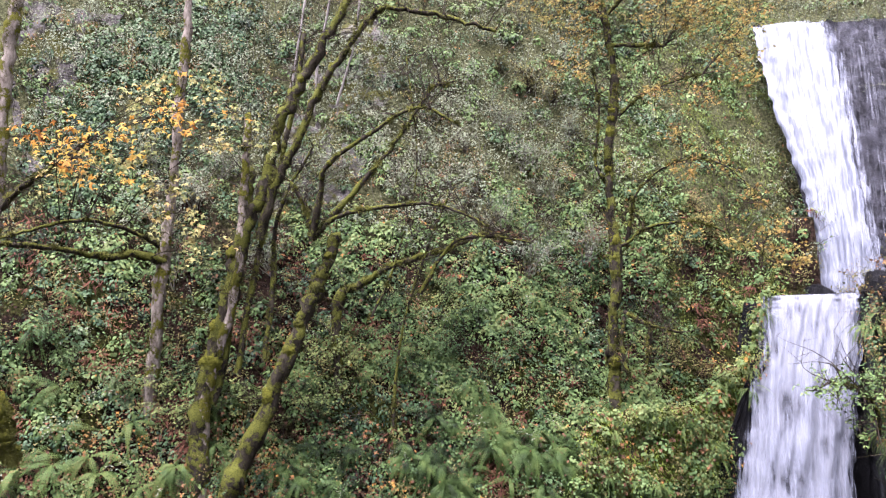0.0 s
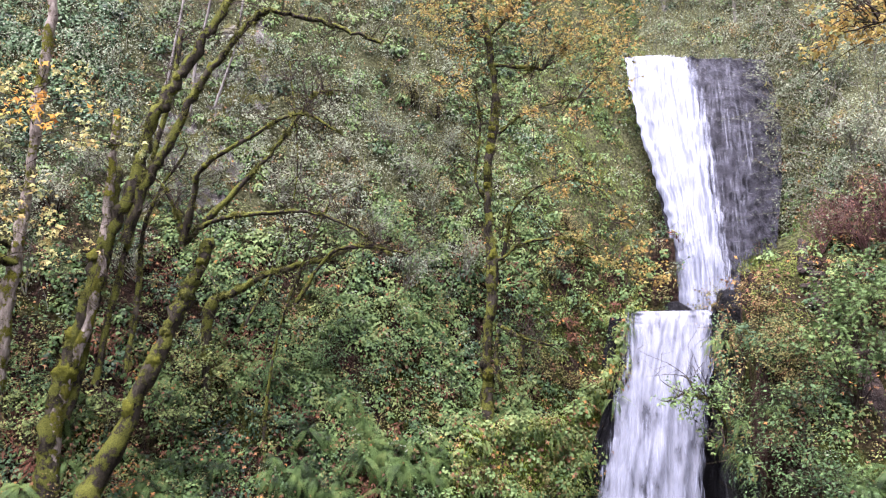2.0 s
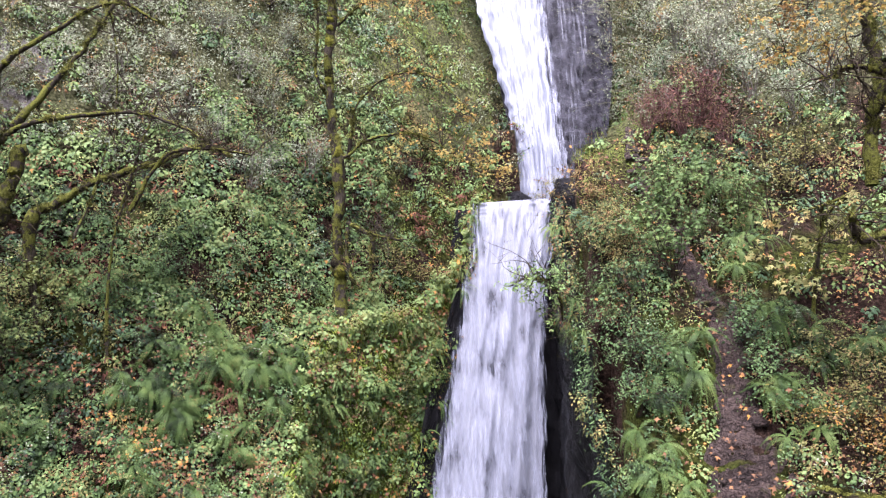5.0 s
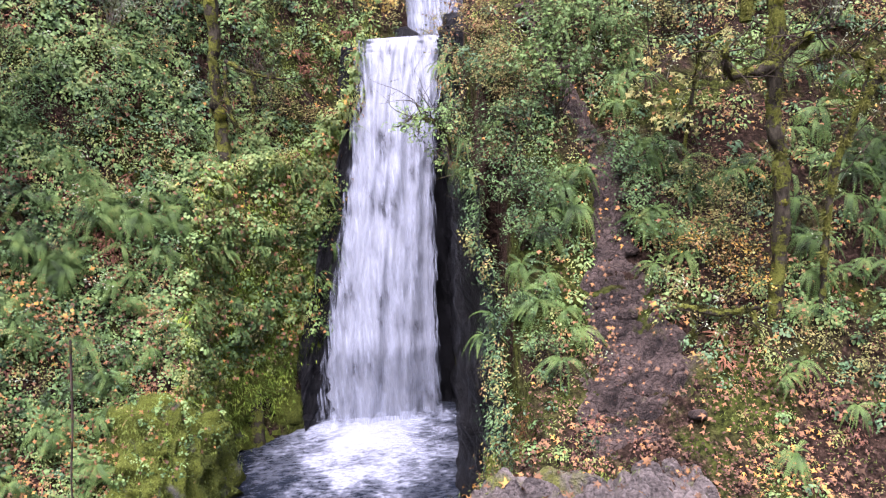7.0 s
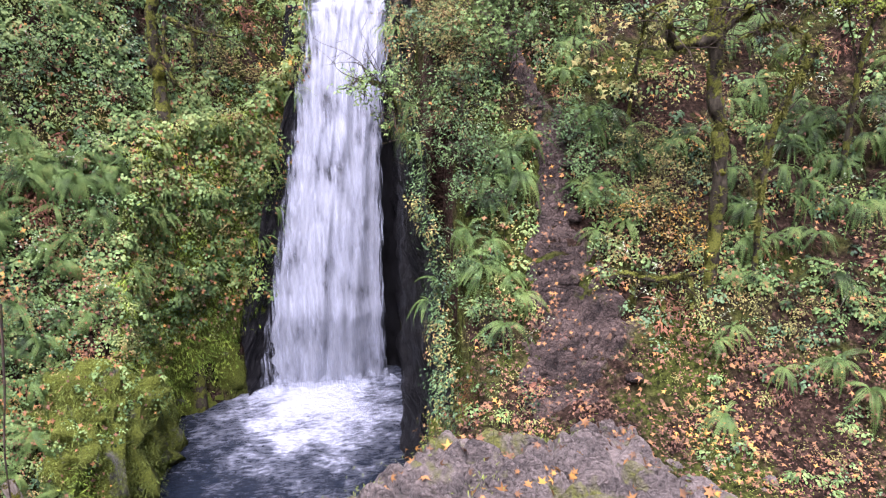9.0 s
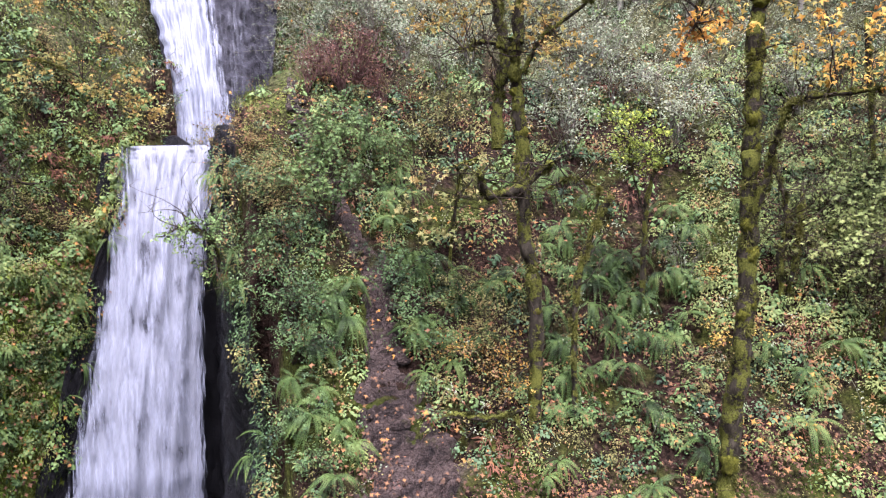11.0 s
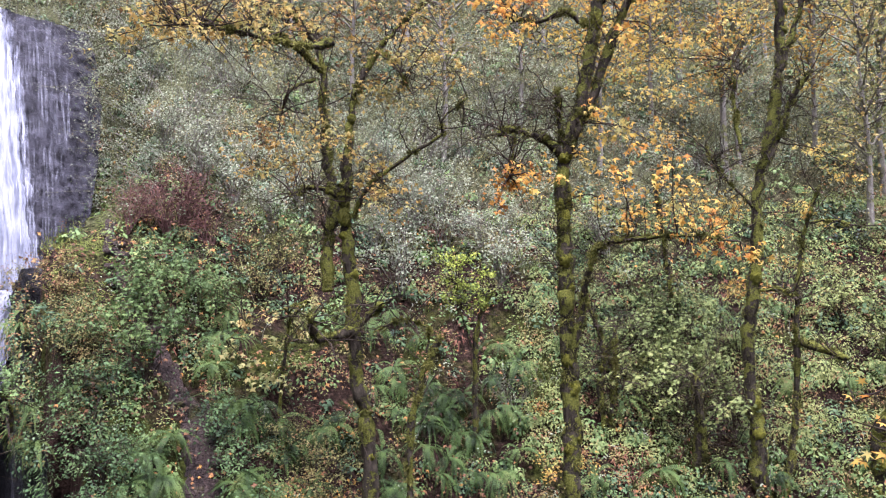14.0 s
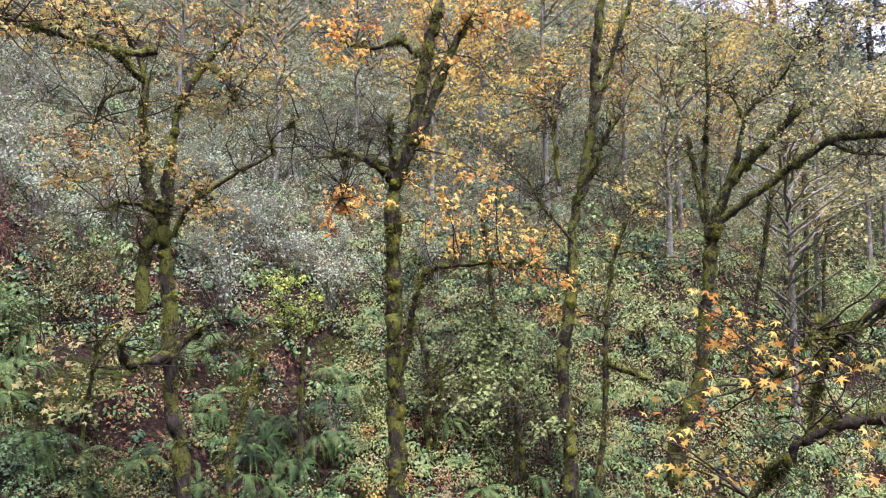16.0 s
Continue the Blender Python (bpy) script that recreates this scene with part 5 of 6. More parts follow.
# ---- trees ----
def spray_leaves(g, at, centre, reach, count, size):
    """A twig from a limb to a centre, and forks round it; returns places and normals of its leaves."""
    at, centre = np.array(at, float), np.array(centre, float)
    midp = (at + centre) / 2 + [0, 0, 0.08 * np.linalg.norm(centre - at)] + RNG.normal(0, 0.05, 3)
    main = curve_through([at, midp, centre], 4)
    tube(g, main, 0.018, 0.007, 4, 0, 0.015)
    ends = []
    for i in range(max(4, count // 7)):
        p = main[RNG.integers(len(main) // 2, len(main))]
        q = p + unit(RNG.normal(0, 1, 3) * [1, 1, 0.55]) * reach * RNG.uniform(0.35, 1.1)
        tube(g, curve_through([p, (p + q) / 2 + RNG.normal(0, 0.05, 3) + [0, 0, 0.05], q], 2), 0.007, 0.003, 3)
        ends.append((p, q))
    a, b = np.array([e[0] for e in ends]), np.array([e[1] for e in ends])
    k = RNG.integers(0, len(ends), count)
    t = RNG.uniform(0.35, 1.05, count)[:, None]
    pos = a[k] + (b[k] - a[k]) * t + RNG.normal(0, size * 0.5, (count, 3)) - [0, 0, size * 0.3]
    nrm = np.array([0, -0.35, 0.6]) + RNG.normal(0, 0.5, (count, 3))
    return pos, nrm


def cushion_mesh(centre, r):
    """A lump of moss hugging the bark."""
    bm = bmesh.new()
    bmesh.ops.create_icosphere(bm, subdivisions=3, radius=1.0)
    tall = RNG.uniform(0.8, 1.7)
    for v in bm.verts:
        n = noise.fractal(v.co * 2.2 + Vector(centre) * 3, 0.8, 2.0, 4)
        v.co = Vector(centre) + Vector((v.co.x, v.co.y, v.co.z * tall)) * r * (1 + 0.35 * n)
    me = bpy.data.meshes.new("moss_cushion")
    bm.to_mesh(me)
    bm.free()
    me.polygons.foreach_set("use_smooth", [True] * len(me.polygons))
    me.materials.append(M_cushion)
    return me


def tree(label, stems, sprays=(), leaf=M_gold, leaf_size=0.17, bark=M_mossbark, moss=500, twigs=14, off=0.0, limb_bark=M_mossbark, d=None, base=True, shape=STAR, leaf_label="autumn maple leaves"):
    """stems: the trunk first, then limbs, each (line of bearings and elevations, radius at its foot, at its tip, how much nearer or farther it ends).
    sprays: (bearing, elevation, farther by, reach, leaves)."""
    a0, e0 = stems[0][0][0]
    d = (foot(a0, e0) if d is None else d) + off
    lines = []
    for i, (line, r0, r1, away) in enumerate(stems):
        n = len(line)
        pts = [spot(a, e, d + away * j / max(1, n - 1)) for j, (a, e) in enumerate(line)]
        if i == 0 and base:
            zg = float(ground_height(pts[0].x, pts[0].y))
            pts.insert(0, Vector((pts[0].x + 0.02, pts[0].y, min(zg, pts[0].z) - 0.4)))
        lines.append((curve_through(pts, 8 if i == 0 else 6), r0, r1))
    origin = lines[0][0][0].copy()
    ob = thing("tree", tuple(origin), label, "tree", "trees on the banks")
    for i, (c, r0, r1) in enumerate(lines):
        g = Geo()
        tube(g, c, r0 * (1.12 if i == 0 else 1), r1, 12 if i == 0 else 8, 0.13, r0 * 0.16)
        mesh_part("trunk" if i == 0 else "limb", g.mesh("trunk" if i == 0 else "limb", bark if i == 0 or bark is M_pale else limb_bark, origin), ob)
    allp = np.concatenate([c for c, _, _ in lines])
    for i in range(moss // 110 if moss >= 1200 else 0):
        c, r0, r1 = lines[0] if i % 3 else lines[RNG.integers(0, len(lines))]
        k = RNG.integers(2, len(c) - 2)
        rk = r0 + (r1 - r0) * k / len(c)
        aim = unit(RNG.normal(0, 1, 3) * [1, 0.5, 0.3] + [0, -0.9, 0.1])
        mesh_part("moss_cushion", cushion_mesh(c[k] + aim * rk * 0.45 - origin, rk * RNG.uniform(0.7, 1.05)), ob)
    g = Geo()
    for i in range(int(twigs * 2.4)):
        c, r0, r1 = lines[RNG.integers(0, len(lines))]
        p = c[RNG.integers(len(c) // 2, len(c))]
        q = p + unit(RNG.normal(0, 1, 3) * [1, 0.8, 0.6] + [0, 0, 0.35]) * RNG.uniform(0.4, 1.9)
        line = curve_through([p, (p + q) / 2 + RNG.normal(0, 0.14, 3), q + [0, 0, RNG.uniform(-0.5, 0.2)]], 4)
        tube(g, line, 0.018, 0.004, 3, 0, 0.02)
        for j in range(5):
            s = line[RNG.integers(2, len(line))]
            tube(g, curve_through([s, s + RNG.normal(0, 0.26, 3)], 2), 0.007, 0.002, 3)
    P, N = [], []
    for az, el, away, reach, count in sprays:
        c = np.array(spot(az, el, d + away))
        dist = np.linalg.norm(allp - c, axis=1)
        pos, nrm = spray_leaves(g, allp[dist.argmin()], c, reach, count, leaf_size)
        P.append(pos)
        N.append(nrm)
    if g.v:
        tagged(mesh_part("twig_tangle", g.mesh("twig_tangle", M_twig, origin), ob), kind="stuff")
    if P:
        P, N = np.concatenate(P), np.concatenate(N)
        mesh_part("crown", leaf_mesh("crown", P - origin, N, leaf_size * RNG.uniform(0.6, 1.25, len(P)), leaf, shape, None, 0.4), ob, leaf_label)["kind"] = "stuff"
    if moss:
        rad = np.concatenate([np.linspace(r0, r1, len(c)) for c, r0, r1 in lines])
        ok = np.where(np.linalg.norm(np.diff(allp, axis=0), axis=1) < 1.2)[0]
        seat = ok[RNG.integers(0, len(ok), max(4, moss // 20))]
        k = np.repeat(seat, 110)
        aim = np.repeat(unit(RNG.normal(0, 1, (len(seat), 3)) + [0, -0.5, 0.5]), 110, 0)
        out = unit(aim + RNG.normal(0, 0.65, (len(k), 3)))
        run = np.repeat(RNG.random((len(seat), 1)), 110, 0) + RNG.normal(0, 0.25, (len(k), 1))
        pos = allp[k] + (allp[k + 1] - allp[k]) * run + out * (rad[k] * RNG.uniform(0.9, 1.12, len(k)))[:, None]
        tagged(mesh_part("moss", leaf_mesh("moss", pos - origin, RNG.normal(0, 1, (len(k), 3)), RNG.uniform(0.04, 0.11, len(k)), M_mosstuft, BLADE, out + [0, 0, -0.3]), ob, "olive green moss tufts"), kind="stuff")
    return ob


def cloud(points, away, reach, count):
    return [(a, e, away + random.uniform(-0.8, 0.8), reach, count) for a, e in points]


# left bank
tree("slim grey alder with moss on its bark", [([(-44.4, -4.7), (-43.9, 2.5), (-43.3, 8.7), (-43.1, 14.9), (-42.4, 22.9)], 0.177, 0.116, 0), ([(-43.7, 3.1), (-45.8, 3.6), (-47.7, 3.4), (-51.0, 3.9), (-54.0, 4.1)], 0.116, 0.068, -1.5), ([(-43.8, 4.1), (-45.5, 5.1), (-47.8, 5.8), (-49.6, 5.9), (-52.7, 4.9), (-54.7, 4.1)], 0.068, 0.034, -2)],
     cloud([(-42.5, 8.8), (-41.6, 6.5), (-39.9, 5.1), (-40.7, 3.4), (-42.1, 4.2), (-39.3, 11.9), (-37.6, 12.9), (-35.9, 11.7), (-38.1, 15.1), (-41.1, 16.7), (-44.3, 16.0), (-36.8, 14.2), (-42.9, 10.4), (-46.2, 14.6), (-47.7, 15.2), (-50.9, 11.4), (-49.1, 10.7), (-46.8, 10.1), (-51.9, 9.3), (-45.3, 12.3)], -3.0, 0.7, 40), M_greengold, 0.17, bark=M_bark, moss=700, twigs=20, off=-0.6, leaf_label="pale green and yellow maple leaves")
tree("pale trunk with moss at the edge of the wood", [([(-54.4, -0.8), (-54.4, 4.5), (-54.3, 9.8), (-54.1, 15.9), (-53.7, 20.7)], 0.184, 0.136, 0), ([(-54.7, 5.4), (-53.5, 7.2), (-52.2, 8.6), (-51.0, 9.5)], 0.109, 0.0476, -2)],
     cloud([(-53.0, 12.1), (-51.3, 12.7), (-49.9, 12.2), (-47.6, 12.1), (-46.1, 11.2), (-44.9, 10.5), (-47.9, 9.6), (-49.4, 9.1), (-50.8, 9.8), (-46.4, 8.5), (-51.9, 10.9), (-44.6, 13.4), (-48.2, 7.8), (-46.1, 12.2)], -5, 0.75, 17) + cloud([(-43.1, 16.1), (-41.4, 15.3), (-39.8, 14.8), (-38.5, 13.9), (-43.4, 14.1), (-40.6, 16.0)], -5, 0.7, 14), M_autumn, 0.2, M_bark, 500, 10, off=-2, leaf_label="orange and yellow maple leaves")
tree("mossy double-stemmed maple with a long bowed limb", [([(-41.0, -7.9), (-39.6, -0.9), (-38.3, 5.1), (-36.9, 9.1), (-35.5, 14.7), (-33.4, 18.5), (-30.8, 23.1)], 0.272, 0.109, 0), ([(-40.2, -7.3), (-39.3, -2.1), (-38.8, 0.8), (-38.1, 6.9), (-37.8, 10.3)], 0.163, 0.0884, 0.4), ([(-37.1, 4.9), (-36.1, 9.3), (-34.5, 12.3), (-33.3, 15.5), (-32.1, 17.8), (-30.6, 19.8), (-28.8, 22.0), (-27.7, 22.6), (-24.9, 22.4), (-21.9, 21.8), (-19.2, 21.0)], 0.163, 0.0408, -1.5), ([(-38.5, -5.1), (-37.4, 2.6), (-36.2, 8.2), (-34.7, 16.0), (-34.1, 20.5)], 0.102, 0.068, 1.0), ([(-36.6, -4.3), (-36.1, 0.8), (-35.8, 6.9), (-33.3, 12.2)], 0.0884, 0.0408, 1)],
     moss=1500, twigs=40, off=-0.8)
tree("dark mossy trunk leaning out from the bank", [([(-39.2, -14.5), (-37.3, -10.1), (-34.7, -3.5), (-32.9, 1.3), (-31.4, 5.3)], 0.245, 0.163, 0), ([(-33.2, 5.1), (-31.5, 6.8), (-28.4, 7.6), (-24.4, 8.0), (-21.4, 7.1), (-19.6, 6.0)], 0.0816, 0.0204, -2), ([(-33.2, 5.1), (-32.6, 8.8), (-32.0, 11.0), (-26.8, 14.8), (-24.6, 15.3), (-21.9, 14.0)], 0.0952, 0.0204, -2), ([(-31.9, 6.8), (-28.8, 10.4), (-26.7, 13.1), (-25.1, 15.5), (-24.0, 17.0), (-22.9, 17.1)], 0.0884, 0.0272, 0), ([(-33.2, 5.1), (-33.8, 7.5), (-34.9, 9.4)], 0.0952, 0.034, 0)],
     cloud([(-29.6, 6.9), (-26.5, 9.2), (-24.1, 11.5), (-22.3, 9.9), (-24.8, 7.2), (-27.9, 13.3), (-20.7, 11.7), (-28.4, 15.3), (-25.5, 5.0), (-23.0, 15.8), (-19.7, 9.1)], 0.34, 0.7, 130), M_hazed_leaf, 0.1, M_mossbark, 1300, 40, off=-0.6, shape=OVAL, leaf_label="small pale green leaves")
tree("fallen mossy limb across the slope", [([(-31.2, 0.2), (-29.7, 1.5), (-27.8, 2.8), (-25.5, 3.7), (-22.8, 4.4)], 0.136, 0.068, 0), ([(-22.8, 4.4), (-20.9, 5.4), (-19.4, 5.6), (-17.9, 4.8)], 0.068, 0.0544, 0.3)], moss=700, twigs=4, off=-1.2)
tree("bent bare saplings tangled on the slope", [([(-26.9, -6.9), (-26.1, -0.9), (-24.3, 4.9), (-22.5, 9.4)], 0.0476, 0.0204, 0), ([(-28.7, -0.9), (-27.0, 3.1), (-25.3, 10.7), (-26.2, 19.2)], 0.0408, 0.0204, 1), ([(-25.0, 0.9), (-22.5, 4.9), (-19.4, 5.4), (-16.5, 4.9)], 0.0748, 0.034, 0)], moss=200, twigs=40, off=-0.6)
tree("pale bare poles against the cliff", [([(-36.3, 10.4), (-35.1, 16.4), (-34.1, 22.9)], 0.068, 0.0408, 0), ([(-33.3, 14.8), (-33.0, 19.0), (-32.1, 23.5)], 0.0544, 0.0408, 0), ([(-31.6, 15.3), (-30.3, 19.9), (-29.9, 23.2)], 0.0476, 0.034, 0)], moss=60, twigs=10, bark=M_pale, off=-0.5)
tree("slender maple with many mossy arching limbs", [([(-10.3, -7.5), (-10.5, -3.0), (-10.1, 2.3), (-10.4, 7.6), (-10.5, 12.0), (-10.0, 16.4), (-10.5, 20.2), (-11.0, 22.6)], 0.218, 0.0884, 0), ([(-10.2, 4.5), (-9.2, 4.9), (-8.1, 5.8), (-5.9, 6.3), (-3.7, 6.1), (-1.4, 4.7), (0.7, 3.2)], 0.0612, 0.0204, -1.2), ([(-9.4, 4.5), (-9.0, 6.7), (-8.6, 8.5), (-6.8, 10.3), (-4.6, 10.9), (-2.3, 10.3), (-0.6, 8.5), (1.2, 6.3)], 0.0544, 0.017, -1.5),
     ([(-9.6, -0.4), (-8.1, -1.3), (-5.8, -1.9)], 0.0612, 0.0408, -0.8), ([(-10.6, 8.9), (-11.5, 10.7), (-11.5, 12.0), (-11.2, 15.1), (-11.7, 18.0)], 0.0544, 0.034, 0.2), ([(-9.8, 14.4), (-8.2, 15.7), (-5.9, 16.6), (-3.7, 17.0)], 0.0476, 0.0204, -0.6), ([(-10.3, 19.6), (-8.2, 19.4), (-6.4, 19.2)], 0.0748, 0.0408, -0.6), ([(-10.7, 21.4), (-12.0, 23.0), (-13.4, 24.6)], 0.068, 0.034, 0), ([(-10.5, 21.8), (-8.7, 23.5), (-7.4, 25.1)], 0.068, 0.034, 0), ([(-9.6, -0.8), (-9.8, -3.0), (-9.4, -5.2)], 0.0612, 0.0612, -0.3)],
     cloud([(-14.7, 22.9), (-12.9, 22.2), (-12.0, 23.8), (-10.1, 23.5), (-8.3, 23.1), (-6.0, 23.5), (-4.6, 22.3), (-2.8, 23.0), (-0.9, 22.1), (0.4, 20.9), (-2.3, 20.6), (-5.0, 20.6), (-7.3, 21.5), (-13.3, 20.5), (-15.7, 23.7), (-0.0, 23.3), (0.9, 22.1), (-9.2, 24.3), (-6.4, 24.3), (-15.1, 21.3), (-17.0, 22.4), (-3.4, 23.8), (-1.6, 19.3), (-0.3, 18.0)], -0.8, 0.9, 170) + cloud([(-5.0, 9.8), (-2.3, 10.3), (-1.0, 7.6), (0.7, 5.8), (-3.7, 6.7), (-1.4, 4.5), (1.2, 4.1), (-5.4, 5.0), (-3.7, 14.6), (-5.5, 13.4), (-6.4, 16.0), (2.5, 3.2), (-15.1, 18.4), (-12.8, 18.0), (-0.1, 16.3)], -1.0, 0.7, 110), M_rustgold, 0.115, M_mossbark, 1800, 60, off=-0.3)
tree("short mossy stump stems below the maple", [([(-8.0, -5.2), (-7.9, -3.0), (-7.7, -1.3)], 0.0952, 0.068, 0)], moss=200, twigs=3)
tree("moss-smothered stump at the foot of the slope", [([(-56.2, -5.6), (-54.6, -6.0), (-53.4, -7.2), (-53.1, -9.1), (-52.4, -10.3)], 0.28, 0.12, 0), ([(-53.9, -6.8), (-54.1, -8.6), (-53.9, -9.7)], 0.16, 0.1, 0)], moss=1800, twigs=0, d=17.0, base=False, bark=M_cushion)
tree("pale grey maple stem beside the mossy one", [([(-40.7, -7.4), (-39.6, -2.6), (-38.7, 2.4), (-38.4, 6.2), (-38.3, 10.1), (-38.1, 14.3)], 0.15, 0.1, 0)], moss=250, twigs=8, off=-1.0, bark=M_bark)
# right bank
tree("grey and mossy maple with a knotted fork", [([(30.7, -20.0), (30.6, -15.4), (30.3, -9.3)] + [(29.5, -5.4), (29.0, 2.3), (28.5, 6.7), (28.3, 9.1)], 0.13, 0.12, 0), ([(28.3, 8.4), (27.5, 9.3), (27.1, 12.2), (26.8, 15.2), (26.5, 18.9), (25.2, 20.8), (23.8, 22.3)], 0.12, 0.03, 0.4), ([(28.6, 8.9), (28.8, 13.2), (29.2, 16.2), (30.7, 19.2), (32.7, 21.3), (34.7, 23.2)], 0.11, 0.03, 0), ([(26.7, 17.7), (25.6, 18.6), (24.8, 19.4), (22.6, 20.4), (20.1, 20.7), (17.3, 20.9), (14.3, 20.3)], 0.08, 0.02, -1), ([(29.1, 6.7), (30.1, 8.9), (31.4, 10.2), (33.6, 11.8), (35.9, 13.2), (35.9, 14.3), (37.9, 16.0)], 0.06, 0.015, -0.5),
     ([(27.3, 1.0), (27.2, 4.0), (27.4, 5.8), (27.8, 8.4)], 0.12, 0.11, 0.8), ([(28.0, 8.4), (26.3, 9.0), (24.6, 8.5)], 0.07, 0.03, -0.5), ([(29.7, -1.8), (27.9, -2.5), (26.4, -2.6), (26.1, -1.0)], 0.1, 0.06, -0.8), ([(29.6, -1.8), (30.5, -0.7), (31.3, -0.1)], 0.09, 0.06, -0.4), ([(26.1, 17.2), (24.4, 16.3), (23.6, 14.4)], 0.05, 0.02, -0.6), ([(30.9, 19.4), (32.2, 18.4), (33.6, 16.3)], 0.05, 0.015, -0.5)],
     cloud([(15.0, 21.1), (17.3, 21.5), (20.1, 21.5), (22.6, 21.7), (24.7, 22.0), (28.2, 22.3), (30.8, 22.4), (33.5, 22.2), (35.4, 22.6), (32.7, 19.3), (34.5, 19.7), (30.0, 17.1), (32.7, 15.9), (35.4, 20.6), (23.1, 18.6), (16.6, 19.8), (19.0, 19.4), (36.3, 18.5), (26.0, 20.9), (29.1, 19.9), (21.2, 13.1), (23.3, 12.0), (21.7, 10.7), (25.3, 13.0), (31.5, 8.9), (30.1, 11.1), (32.8, 7.6), (24.5, 10.8), (27.5, 12.7)], -0.3, 0.75, 110), M_rustgold, 0.115, M_mossbark, 1500, 60)
tree("leafy young maple leaning from the undergrowth", [([(23.8, -8.6), (24.1, -4.5), (24.6, -1.1), (26.4, 0.6)], 0.05, 0.025, 0), ([(26.4, 0.6), (24.4, -0.3), (22.0, -1.1), (20.0, -2.7)], 0.03, 0.01, -0.8)], cloud([(20.8, -1.1), (22.8, -0.9), (24.8, -0.1), (26.9, 0.4), (20.1, -3.2), (23.6, -2.8), (24.5, -6.2), (23.3, -5.7), (25.2, -2.0), (22.1, -5.7)], -0.6, 0.35, 26), M_greengold, 0.17, moss=60, twigs=8)
tree("thin mossy broken-off trunk", [([(33.8, -19.9), (33.5, -13.6), (33.6, -9.2), (34.4, -5.7), (35.7, -2.7)], 0.075, 0.06, 0), ([(34.7, -3.8), (34.9, -2.1), (33.8, -1.4), (32.5, -1.3), (30.7, -2.2)], 0.03, 0.012, -0.3)], moss=500, twigs=6)
tree("tall mossy maple with a broken mossy side limb", [([(45.0, -24.2), (45.1, -19.9), (45.4, -14.3), (45.5, -8.5)] + [(45.2, -0.3), (45.3, 2.3), (45.1, 6.8), (45.3, 11.2), (46.7, 16.3), (47.7, 21.3), (48.7, 24.8)], 0.175, 0.11, 0), ([(45.6, 12.5), (46.9, 14.6), (48.1, 17.5), (49.5, 21.2), (51.1, 23.9)], 0.12, 0.08, 0.3), ([(45.1, 11.6), (44.0, 12.5), (43.1, 13.0), (41.1, 13.6), (40.3, 13.2)], 0.1, 0.06, -0.5), ([(45.0, 12.5), (44.9, 14.2), (44.8, 16.3)], 0.06, 0.05, -0.1), ([(45.4, -4.2), (46.3, -1.2), (46.8, 1.9), (47.5, 4.1), (49.7, 4.9), (54.0, 5.1), (57.3, 4.6)], 0.1, 0.02, -0.8), ([(41.4, 13.4), (41.4, 11.7), (41.1, 10.1)], 0.03, 0.02, -0.5), ([(47.0, 20.9), (45.4, 22.0), (43.2, 21.4), (40.9, 21.8)], 0.07, 0.03, 0)],
     cloud([(48.0, 13.3), (49.8, 12.8), (51.5, 12.3), (53.2, 11.4), (47.1, 11.1), (49.3, 10.2), (51.1, 9.3), (48.4, 8.0), (50.1, 7.1), (52.3, 7.5), (54.0, 6.6), (55.7, 6.5), (53.6, 9.2), (44.0, 9.9), (42.6, 11.2), (40.8, 9.5), (39.9, 7.7), (42.2, 7.7), (56.0, 4.8), (57.6, 3.5), (47.6, 14.6)], -0.6, 0.6, 42) + cloud([(38.7, 22.3), (40.5, 23.2), (42.3, 21.3), (40.1, 20.4), (52.0, 22.6), (53.4, 23.8), (55.7, 23.4), (42.3, 23.7), (51.0, 20.6)], -0.3, 0.6, 60), M_autumn, 0.15, M_mossbark, 2600, 50)
tree("dark forked maple standing on the slope", [([(58.7, -13.4), (58.3, -7.6), (58.0, -2.6), (58.7, 2.6), (59.0, 7.9), (60.0, 12.7), (60.7, 17.3), (61.0, 22.2), (61.6, 25.7)], 0.17, 0.1, 0), ([(59.7, 10.5), (60.6, 12.2), (61.5, 14.7), (62.7, 16.2)], 0.1, 0.05, 0), ([(60.7, 16.5), (61.6, 18.9), (62.4, 21.3), (63.8, 24.8)], 0.09, 0.05, 0), ([(58.5, 0.9), (60.2, 1.0), (61.2, 0.3)], 0.05, 0.04, -0.4), ([(58.0, 11.0), (57.6, 14.5), (57.5, 17.5)], 0.05, 0.03, 0.5), ([(59.0, 6.6), (56.8, 9.3), (55.5, 11.5)], 0.05, 0.02, 0)],
     cloud([(52.9, 17.6), (55.2, 19.2), (57.0, 20.4), (58.8, 19.5), (56.0, 16.7), (58.3, 20.8), (53.3, 19.7), (54.2, 15.0), (64.2, 9.5), (65.8, 8.6), (63.3, 6.1), (56.4, 6.2), (54.1, 6.7), (58.5, 0.9), (56.8, 7.1), (52.8, 12.4), (51.9, 15.5), (49.7, 15.5), (48.8, 17.6)], 0.8, 0.85, 110), M_gold, 0.12, M_mossbark, 1600, 50)
tree("thin dark trunk beside the forked maple", [([(60.1, -13.2), (60.9, -7.6), (61.2, -0.8), (61.7, 4.4), (62.9, 8.2)], 0.09, 0.05, 0), ([(61.3, -2.7), (62.6, -3.1), (64.1, -3.7)], 0.09, 0.08, -0.2), ([(62.2, 5.7), (63.7, 5.8), (64.7, 5.4)], 0.04, 0.02, 0)], moss=600, twigs=10)
